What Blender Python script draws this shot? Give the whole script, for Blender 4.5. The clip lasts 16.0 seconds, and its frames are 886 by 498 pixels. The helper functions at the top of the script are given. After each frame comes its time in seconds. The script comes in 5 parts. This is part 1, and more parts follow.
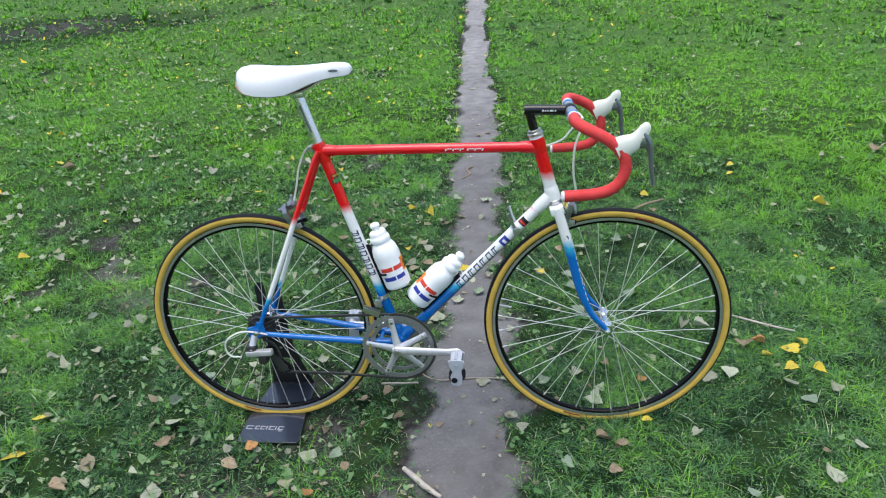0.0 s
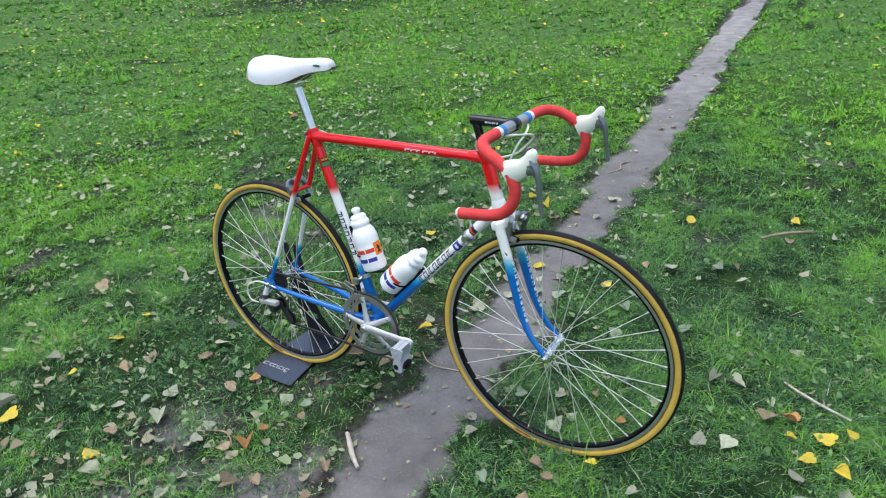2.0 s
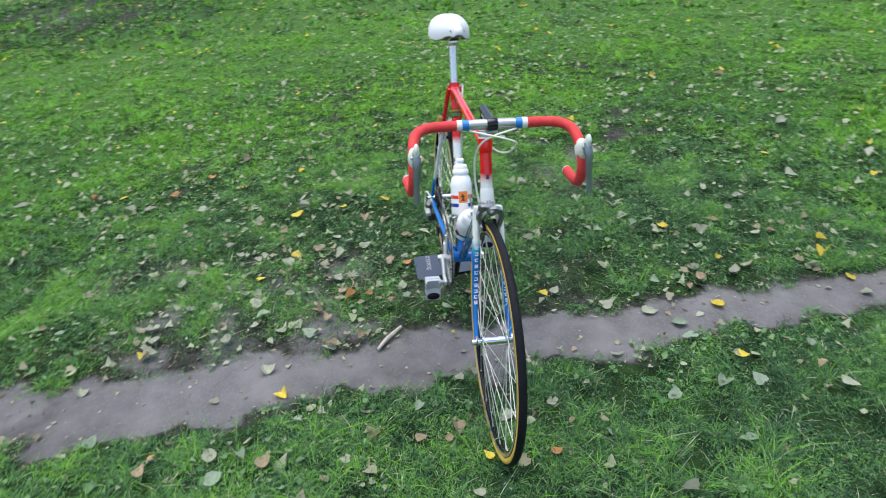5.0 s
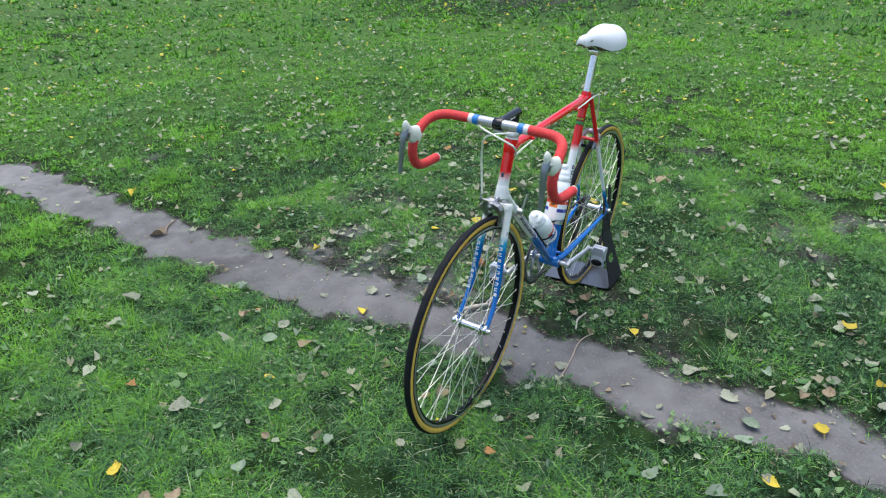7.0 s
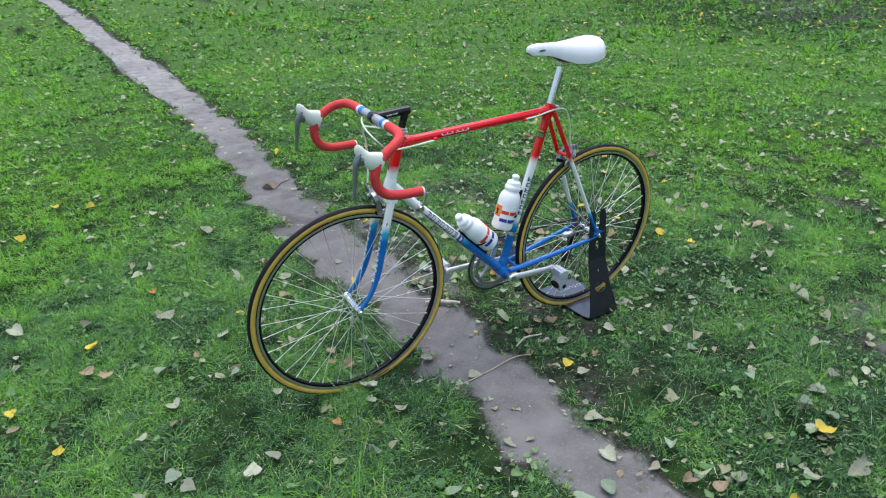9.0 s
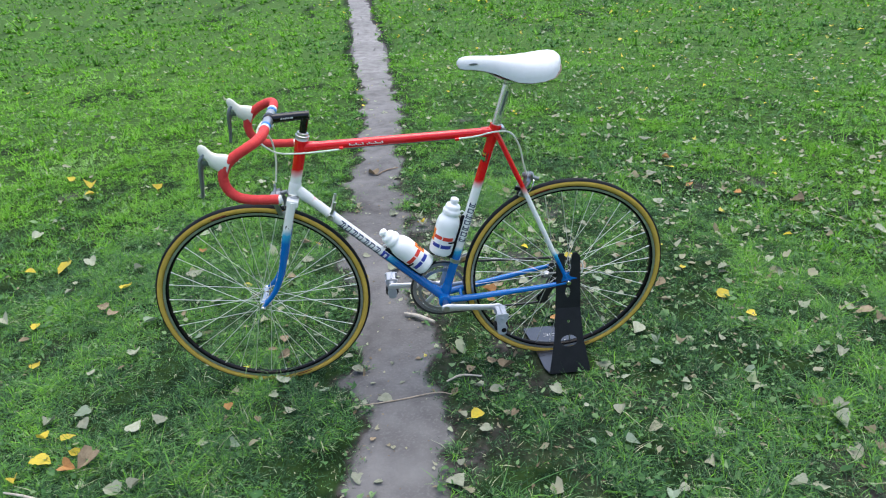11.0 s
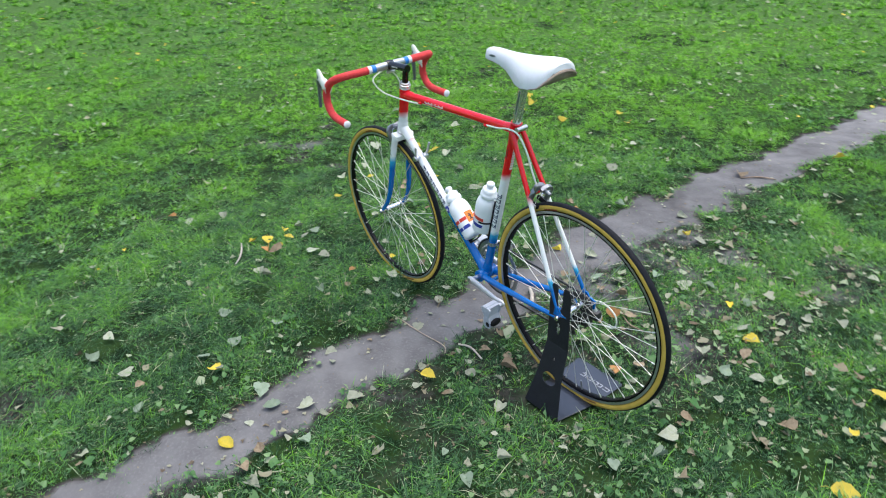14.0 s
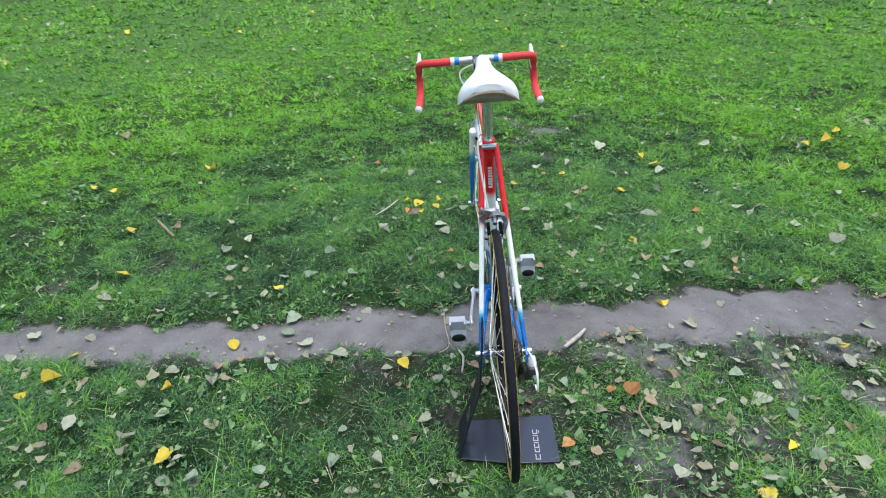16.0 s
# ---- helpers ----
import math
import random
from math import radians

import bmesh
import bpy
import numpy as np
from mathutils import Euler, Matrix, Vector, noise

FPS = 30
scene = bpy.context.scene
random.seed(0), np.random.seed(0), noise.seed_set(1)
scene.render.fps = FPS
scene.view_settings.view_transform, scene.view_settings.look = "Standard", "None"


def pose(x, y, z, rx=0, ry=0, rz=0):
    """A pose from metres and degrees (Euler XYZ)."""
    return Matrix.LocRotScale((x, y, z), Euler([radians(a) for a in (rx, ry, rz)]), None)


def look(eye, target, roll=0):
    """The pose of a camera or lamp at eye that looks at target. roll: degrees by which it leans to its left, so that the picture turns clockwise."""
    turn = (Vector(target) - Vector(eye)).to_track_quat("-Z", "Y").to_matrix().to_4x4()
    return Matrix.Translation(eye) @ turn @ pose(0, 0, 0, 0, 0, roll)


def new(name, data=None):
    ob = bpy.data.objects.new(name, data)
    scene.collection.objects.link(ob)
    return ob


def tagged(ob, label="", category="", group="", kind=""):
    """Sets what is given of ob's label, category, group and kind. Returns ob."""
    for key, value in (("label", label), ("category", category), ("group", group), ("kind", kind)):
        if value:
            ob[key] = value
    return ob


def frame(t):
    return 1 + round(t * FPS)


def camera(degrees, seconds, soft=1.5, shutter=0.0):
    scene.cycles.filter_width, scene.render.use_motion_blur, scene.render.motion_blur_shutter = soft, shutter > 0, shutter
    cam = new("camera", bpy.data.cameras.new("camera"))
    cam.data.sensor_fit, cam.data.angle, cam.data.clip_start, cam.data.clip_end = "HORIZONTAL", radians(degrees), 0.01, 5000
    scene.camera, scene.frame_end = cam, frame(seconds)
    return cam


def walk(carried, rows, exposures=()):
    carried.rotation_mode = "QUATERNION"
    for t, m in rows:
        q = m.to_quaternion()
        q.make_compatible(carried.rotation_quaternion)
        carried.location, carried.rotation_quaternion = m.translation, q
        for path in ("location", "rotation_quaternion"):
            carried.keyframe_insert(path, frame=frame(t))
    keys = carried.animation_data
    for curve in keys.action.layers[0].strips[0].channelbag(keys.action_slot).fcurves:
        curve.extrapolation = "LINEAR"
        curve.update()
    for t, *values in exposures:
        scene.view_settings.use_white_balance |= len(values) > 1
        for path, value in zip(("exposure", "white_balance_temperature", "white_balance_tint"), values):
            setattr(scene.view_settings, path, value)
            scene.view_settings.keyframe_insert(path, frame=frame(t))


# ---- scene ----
cam = camera(68.7, 16.0, 1.05, 0.25)
PATH = [
    (0, (0.756, -1.564, 1.331), (0.514, 0.215, 0.448), -3.6),
    (0.5, (0.9, -1.469, 1.322), (0.582, 0.266, 0.379), -2.9),
    (1, (1.059, -1.394, 1.353), (0.507, 0.275, 0.399), -4.5),
    (1.5, (1.247, -1.343, 1.35), (0.423, 0.222, 0.417), -6.1),
    (2, (1.564, -1.296, 1.367), (0.547, 0.165, 0.456), -5.4),
    (2.5, (1.745, -1.17, 1.369), (0.58, 0.174, 0.456), -3.6),
    (3, (1.908, -1.046, 1.396), (0.603, 0.144, 0.457), -5.2),
    (3.5, (2.13, -0.86, 1.405), (0.598, 0.024, 0.471), -4.8),
    (4, (2.289, -0.675, 1.427), (0.628, -0.094, 0.475), -7.4),
    (4.5, (2.343, -0.448, 1.439), (0.645, -0.069, 0.452), -4.8),
    (5, (2.419, -0.232, 1.453), (0.683, -0.1, 0.468), -4.5),
    (5.2, (2.449, -0.123, 1.451), (0.711, -0.193, 0.464), -3.9),
    (7.3, (2.282, 0.985, 1.427), (0.861, -0.067, 0.493), -3.0),
    (7.5, (2.228, 1.068, 1.429), (0.836, -0.012, 0.484), -3.3),
    (8, (2.027, 1.237, 1.392), (0.784, 0.018, 0.407), -1.4),
    (8.5, (1.819, 1.411, 1.386), (0.741, 0.04, 0.406), -2.9),
    (9, (1.596, 1.682, 1.394), (0.719, 0.123, 0.499), -2.2),
    (9.5, (1.354, 1.814, 1.369), (0.646, 0.161, 0.494), -2.5),
    (9.7, (1.245, 1.856, 1.368), (0.675, 0.149, 0.495), -1.8),
    (11.8, (0.021, 1.841, 1.382), (0.425, 0.094, 0.496), -2.7),
    (12, (-0.119, 1.825, 1.376), (0.505, 0.141, 0.495), -2.0),
    (12.5, (-0.418, 1.795, 1.402), (0.462, 0.238, 0.507), -2.6),
    (13, (-0.648, 1.661, 1.402), (0.366, 0.199, 0.489), -0.2),
    (13.5, (-0.842, 1.479, 1.418), (0.33, 0.166, 0.468), -2.3),
    (14, (-1.093, 1.223, 1.421), (0.346, 0.211, 0.469), -2.6),
    (14.5, (-1.202, 0.955, 1.389), (0.396, 0.201, 0.451), -1.1),
    (15, (-1.285, 0.699, 1.427), (0.36, 0.156, 0.426), -3.1),
    (15.5, (-1.383, 0.384, 1.424), (0.347, 0.14, 0.451), -0.8),
    (16, (-1.406, 0.088, 1.427), (0.345, 0.151, 0.464), -2.0),
]
walk(cam, [(t, look(eye, target, roll)) for t, eye, target, roll in PATH], [(0.0, 0.42), (3.0, 0.48), (8.0, 0.47), (11.0, 0.52), (13.0, 0.59), (16.0, 0.59)])

# ---------------------------------------------------------------- light
world = bpy.data.worlds.new("overcast_sky")
scene.world = world
world.use_nodes = True
wn = world.node_tree.nodes
sky = wn.new("ShaderNodeTexSky")
sky.sky_type = "NISHITA"
sky.sun_disc = False
sky.sun_elevation = radians(80)
sky.sun_rotation = radians(215)
sky.air_density, sky.dust_density, sky.ozone_density = 1.0, 3.0, 1.0
world.node_tree.links.new(sky.outputs[0], wn["Background"].inputs[0])
wn["Background"].inputs[1].default_value = 0.20
sun = new("sun", bpy.data.lights.new("sun", "SUN"))
sun.data.energy, sun.data.angle, sun.data.color = 1.8, radians(62), (0.98, 0.975, 0.945)
sun.matrix_world = look((-0.4, -0.3, 6.5), (0, 0, 0))


# ---------------------------------------------------------------- materials
def mat(name, color, rough=0.5, metal=0.0, other=None, scale=30.0, amount=0.35, bump=0.0, bump_scale=200.0,
        coat=0.0, through_light=0.0, per_object=0.0, shine=0.5):
    """A surface with two scales of colour variation, fine relief and, for leaves, light that shines through."""
    m = bpy.data.materials.new(name)
    m.use_nodes = True
    n, l = m.node_tree.nodes, m.node_tree.links
    b = n["Principled BSDF"]
    b.inputs["Roughness"].default_value, b.inputs["Metallic"].default_value = rough, metal
    b.inputs["Coat Weight"].default_value = coat
    b.inputs["Specular IOR Level"].default_value = shine
    b.inputs["Coat Roughness"].default_value = 0.08
    other = other or tuple(c * 0.7 for c in color)
    where = n.new("ShaderNodeTexCoord")
    coarse, fine = n.new("ShaderNodeTexNoise"), n.new("ShaderNodeTexNoise")
    coarse.inputs["Scale"].default_value, fine.inputs["Scale"].default_value = scale, scale * 7
    coarse.inputs["Detail"].default_value = fine.inputs["Detail"].default_value = 4
    mix, grade = n.new("ShaderNodeMath"), n.new("ShaderNodeMapRange")
    mix.operation = "MULTIPLY_ADD"
    mix.inputs[1].default_value = 0.6
    for tex in (coarse, fine):
        l.new(where.outputs["Object"], tex.inputs["Vector"])
    half = n.new("ShaderNodeMath")
    half.operation = "MULTIPLY"
    half.inputs[1].default_value = 0.4
    l.new(fine.outputs["Fac"], half.inputs[0])
    l.new(coarse.outputs["Fac"], mix.inputs[0])
    l.new(half.outputs[0], mix.inputs[2])
    l.new(mix.outputs[0], grade.inputs["Value"])
    grade.inputs["From Min"].default_value, grade.inputs["From Max"].default_value = 0.36, 0.64
    grade.inputs["To Max"].default_value = amount
    col = n.new("ShaderNodeMix")
    col.data_type = "RGBA"
    col.inputs[6].default_value, col.inputs[7].default_value = (*color, 1), (*other, 1)
    l.new(grade.outputs[0], col.inputs[0])
    out = col.outputs[2]
    if per_object:
        info, hsv, vary = n.new("ShaderNodeObjectInfo"), n.new("ShaderNodeHueSaturation"), n.new("ShaderNodeMapRange")
        vary.inputs["To Min"].default_value, vary.inputs["To Max"].default_value = 1 - per_object, 1 + per_object * 0.6
        l.new(info.outputs["Random"], vary.inputs["Value"])
        l.new(vary.outputs[0], hsv.inputs["Value"])
        l.new(out, hsv.inputs["Color"])
        out = hsv.outputs[0]
    l.new(out, b.inputs["Base Color"])
    if bump:
        rel, bm_ = n.new("ShaderNodeTexNoise"), n.new("ShaderNodeBump")
        rel.inputs["Scale"].default_value = bump_scale
        rel.inputs["Detail"].default_value = 5
        bm_.inputs["Strength"].default_value, bm_.inputs["Distance"].default_value = bump, 0.004
        l.new(where.outputs["Object"], rel.inputs["Vector"])
        l.new(rel.outputs["Fac"], bm_.inputs["Height"])
        l.new(bm_.outputs[0], b.inputs["Normal"])
    if through_light:
        thin, both = n.new("ShaderNodeBsdfTranslucent"), n.new("ShaderNodeMixShader")
        both.inputs[0].default_value = through_light
        l.new(out, thin.inputs["Color"])
        l.new(b.outputs[0], both.inputs[1])
        l.new(thin.outputs[0], both.inputs[2])
        l.new(both.outputs[0], n["Material Output"].inputs["Surface"])
    return m


RED, WHITE, BLUE, TEAL = (0.72, 0.003, 0.009), (0.84, 0.85, 0.84), (0.0, 0.130, 0.45), (0.03, 0.38, 0.62)


def fade_paint(name, red_white, white_blue, soft=0.016):
    """Enamel sprayed red, white and blue, with soft fades at two heights of the bicycle."""
    m = mat(name, RED, 0.24, coat=0.6, shine=0.35)
    n, l = m.node_tree.nodes, m.node_tree.links
    where, split, grade, ramp = n.new("ShaderNodeTexCoord"), n.new("ShaderNodeSeparateXYZ"), n.new("ShaderNodeMapRange"), n.new("ShaderNodeValToRGB")
    wob, add = n.new("ShaderNodeTexNoise"), n.new("ShaderNodeMath")
    wob.inputs["Scale"].default_value = 60
    add.operation = "MULTIPLY_ADD"
    add.inputs[1].default_value = 0.012
    l.new(where.outputs["Object"], split.inputs[0])
    l.new(where.outputs["Object"], wob.inputs["Vector"])
    l.new(wob.outputs["Fac"], add.inputs[0])
    l.new(split.outputs[2], add.inputs[2])
    l.new(add.outputs[0], grade.inputs["Value"])
    grade.inputs["From Max"].default_value = 1.0
    r = ramp.color_ramp
    r.elements[0].position, r.elements[0].color = white_blue - soft, (*BLUE, 1)
    r.elements[1].position, r.elements[1].color = red_white + soft, (*RED, 1)
    for at, c in ((white_blue, TEAL), (white_blue + soft, WHITE), (red_white - soft, WHITE)):
        e = r.elements.new(at + 0.006)
        e.color = (*c, 1)
    l.new(grade.outputs[0], ramp.inputs[0])
    # fine scuffs take the gloss down here and there
    scuff = n.new("ShaderNodeTexNoise")
    scuff.inputs["Scale"].default_value = 90
    rough = n.new("ShaderNodeMapRange")
    rough.inputs["To Min"].default_value, rough.inputs["To Max"].default_value = 0.05, 0.16
    l.new(where.outputs["Object"], scuff.inputs["Vector"])
    l.new(scuff.outputs["Fac"], rough.inputs["Value"])
    b = n["Principled BSDF"]
    l.new(ramp.outputs[0], b.inputs["Base Color"])
    l.new(rough.outputs[0], b.inputs["Roughness"])
    return m


paint_frame = fade_paint("frame_enamel", 0.685, 0.455)
paint_stay = fade_paint("stay_enamel", 0.662, 0.435)
paint_head = fade_paint("head_enamel", 0.765, 0.30)
paint_fork = fade_paint("fork_enamel", 0.95, 0.580, 0.022)
alloy = mat("polished_alloy", (0.62, 0.63, 0.65), 0.28, 1.0, amount=0.3, scale=60)
alloy_dull = mat("dull_alloy", (0.5, 0.51, 0.52), 0.42, 0.9, amount=0.4, scale=50)
chrome = mat("chrome", (0.75, 0.76, 0.78), 0.1, 1.0, amount=0.15)
steel_dark = mat("oily_steel", (0.09, 0.09, 0.09), 0.45, 0.8, scale=90)
caliper_grey = mat("worn_caliper_alloy", (0.30, 0.31, 0.33), 0.3, 0.9, amount=0.4, scale=50)
lever_grey = mat("grey_lever_alloy", (0.2, 0.23, 0.25), 0.4, 0.7)
rim_black = mat("dark_anodised_rim", (0.006, 0.006, 0.007), 0.25, 0.2, shine=0.15)
tyre_tan = mat("tan_sidewall", (0.64, 0.43, 0.085), 0.65, other=(0.50, 0.32, 0.06), scale=40, amount=0.7, bump=0.15, bump_scale=600, shine=0.15)
tyre_black = mat("black_tread", (0.006, 0.007, 0.010), 0.6, other=(0.018, 0.019, 0.023), scale=25, amount=0.5, bump=0.3, bump_scale=900, shine=0.15)
rubber = mat("black_rubber", (0.008, 0.008, 0.009), 0.6, shine=0.15)
tape_red = mat("red_bar_tape", (0.66, 0.065, 0.065), 0.5, other=(0.54, 0.035, 0.035), scale=60, amount=0.6, bump=0.35, bump_scale=350, shine=0.15)
hood_white = mat("white_rubber_hood", (0.74, 0.76, 0.68), 0.5, other=(0.62, 0.64, 0.56), scale=25, amount=0.4)
saddle_white = mat("white_saddle_leather", (0.67, 0.70, 0.73), 0.42, other=(0.57, 0.58, 0.60), scale=16, amount=0.35, bump=0.12, bump_scale=500)
saddle_under = mat("saddle_underside", (0.36, 0.28, 0.22), 0.7, other=(0.16, 0.12, 0.09), scale=40, amount=0.8)
ring_alloy = mat("grey_chainring_alloy", (0.38, 0.39, 0.40), 0.34, 0.75, scale=60, amount=0.4)
spoke_steel = mat("bright_spoke_steel", (0.80, 0.79, 0.73), 0.34, 0.55, amount=0.25)
post_alloy = mat("polished_post_alloy", (0.76, 0.77, 0.79), 0.25, 0.9, amount=0.25, scale=60)
pedal_alloy = mat("satin_pedal_alloy", (0.66, 0.67, 0.69), 0.38, 0.55, scale=60, amount=0.4)
pedal_grey = mat("cast_grey_pedal", (0.43, 0.46, 0.51), 0.4, 0.15, other=(0.34, 0.37, 0.42), scale=50, amount=0.5)
plastic_white = mat("white_bottle_plastic", (0.86, 0.88, 0.89), 0.36, other=(0.78, 0.80, 0.82), scale=20, amount=0.3)
cable_white = mat("white_cable_housing", (0.74, 0.76, 0.68), 0.45)
stem_black = mat("black_anodised_stem", (0.004, 0.004, 0.006), 0.16)
navy = mat("navy_transfer", (0.022, 0.036, 0.095), 0.35)
ink_white = mat("white_transfer", (0.78, 0.78, 0.78), 0.4)
label_brown = mat("faded_tyre_label", (0.22, 0.05, 0.03), 0.6, shine=0.15)
ink_red = mat("red_transfer", (0.68, 0.05, 0.03), 0.4)
ink_blue = mat("blue_transfer", (0.02, 0.04, 0.32), 0.4)
ink_orange = mat("orange_transfer", (0.85, 0.22, 0.02), 0.4)
ink_grey = mat("worn_white_print", (0.40, 0.41, 0.43), 0.5)
ink_black = mat("black_transfer", (0.01, 0.012, 0.012), 0.4)
ink_green = mat("green_transfer", (0.03, 0.25, 0.06), 0.4)
band_blue = mat("blue_band", (0.015, 0.20, 0.60), 0.4)
stand_metal = mat("dark_powder_coated_steel", (0.008, 0.009, 0.012), 0.55, 0.0, other=(0.018, 0.020, 0.025), scale=30, amount=0.6, bump=0.12, bump_scale=800, shine=0.3)
plate_metal = mat("glossy_dark_plate", (0.011, 0.016, 0.028), 0.3, 0.0, other=(0.020, 0.026, 0.040), scale=30, amount=0.6, bump=0.02, bump_scale=800, shine=0.8, coat=0.7)
bark = mat("dry_twig_bark", (0.30, 0.23, 0.17), 0.85, other=(0.16, 0.12, 0.09), scale=60, amount=0.8, bump=0.6, bump_scale=300, shine=0.15)
twig_tan = mat("weathered_twig", (0.40, 0.34, 0.27), 0.85, other=(0.22, 0.18, 0.14), scale=60, amount=0.8, bump=0.6, bump_scale=300, shine=0.15)
stick_pale = mat("peeled_stick", (0.50, 0.46, 0.40), 0.8, other=(0.3, 0.27, 0.23), scale=50, amount=0.8, bump=0.5, bump_scale=250, shine=0.15)

LEAF_LOOK = {
    "Y": ("bright yellow", mat("yellow_leaf", (0.71, 0.54, 0.06), 0.55, other=(0.48, 0.42, 0.07), scale=3.5, amount=0.8, bump=0.3, bump_scale=40, through_light=0.2, per_object=0.22, shine=0.2)),
    "P": ("pale cream-green", mat("pale_leaf", (0.38, 0.40, 0.31), 0.6, other=(0.24, 0.27, 0.18), scale=3.5, amount=0.8, bump=0.3, bump_scale=40, through_light=0.15, per_object=0.35, shine=0.2)),
    "T": ("dry tan-brown", mat("tan_leaf", (0.34, 0.28, 0.185), 0.65, other=(0.20, 0.145, 0.095), scale=3.5, amount=0.9, bump=0.4, bump_scale=40, through_light=0.1, per_object=0.3, shine=0.2)),
    "O": ("orange-brown", mat("orange_leaf", (0.50, 0.27, 0.10), 0.6, other=(0.30, 0.15, 0.06), scale=3.5, amount=0.9, bump=0.4, bump_scale=40, through_light=0.12, per_object=0.3, shine=0.2)),
    "G": ("grey-green", mat("grey_green_leaf", (0.27, 0.34, 0.26), 0.6, other=(0.18, 0.25, 0.15), scale=3.5, amount=0.8, bump=0.3, bump_scale=40, through_light=0.15, per_object=0.3, shine=0.25)),
}


def tinted(name, stops, rough, thin, shine=0.12):
    """A plant surface whose colour runs along stops by a number that each blade or leaf carries."""
    m = bpy.data.materials.new(name)
    m.use_nodes = True
    n, l = m.node_tree.nodes, m.node_tree.links
    b = n["Principled BSDF"]
    b.inputs["Roughness"].default_value = rough
    b.inputs["Specular IOR Level"].default_value = shine
    a, ramp = n.new("ShaderNodeAttribute"), n.new("ShaderNodeValToRGB")
    a.attribute_name = "tint"
    l.new(a.outputs["Fac"], ramp.inputs[0])
    r = ramp.color_ramp
    r.elements[0].position, r.elements[0].color = stops[0][0], (*stops[0][1], 1)
    r.elements[1].position, r.elements[1].color = stops[-1][0], (*stops[-1][1], 1)
    for at, c in stops[1:-1]:
        r.elements.new(at).color = (*c, 1)
    out = ramp.outputs[0]
    t, mixs = n.new("ShaderNodeBsdfTranslucent"), n.new("ShaderNodeMixShader")
    mixs.inputs[0].default_value = thin
    l.new(out, b.inputs["Base Color"])
    l.new(out, t.inputs["Color"])
    l.new(b.outputs[0], mixs.inputs[1])
    l.new(t.outputs[0], mixs.inputs[2])
    l.new(mixs.outputs[0], n["Material Output"].inputs["Surface"])
    return m


# stops above 0.92: dry straw, and pale grey-green painted as glints
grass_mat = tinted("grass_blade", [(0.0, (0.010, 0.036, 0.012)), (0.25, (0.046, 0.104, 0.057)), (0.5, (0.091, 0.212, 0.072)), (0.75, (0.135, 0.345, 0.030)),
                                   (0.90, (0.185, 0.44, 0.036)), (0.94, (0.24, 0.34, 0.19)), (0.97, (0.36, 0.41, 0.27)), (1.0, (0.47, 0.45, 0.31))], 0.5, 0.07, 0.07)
weed_mat = tinted("weed_leaf", [(0.0, (0.016, 0.056, 0.016)), (0.5, (0.064, 0.168, 0.050)), (1.0, (0.18, 0.29, 0.125))], 0.42, 0.15, 0.22)
litter_mat = tinted("leaf_litter", [(0.0, (0.12, 0.09, 0.06)), (0.22, (0.205, 0.172, 0.115)), (0.42, (0.275, 0.268, 0.18)), (0.58, (0.33, 0.345, 0.255)),
                                    (0.74, (0.31, 0.36, 0.235)), (0.85, (0.21, 0.28, 0.14)), (0.92, (0.55, 0.48, 0.09)), (1.0, (0.74, 0.53, 0.04))], 0.6, 0.15, 0.1)


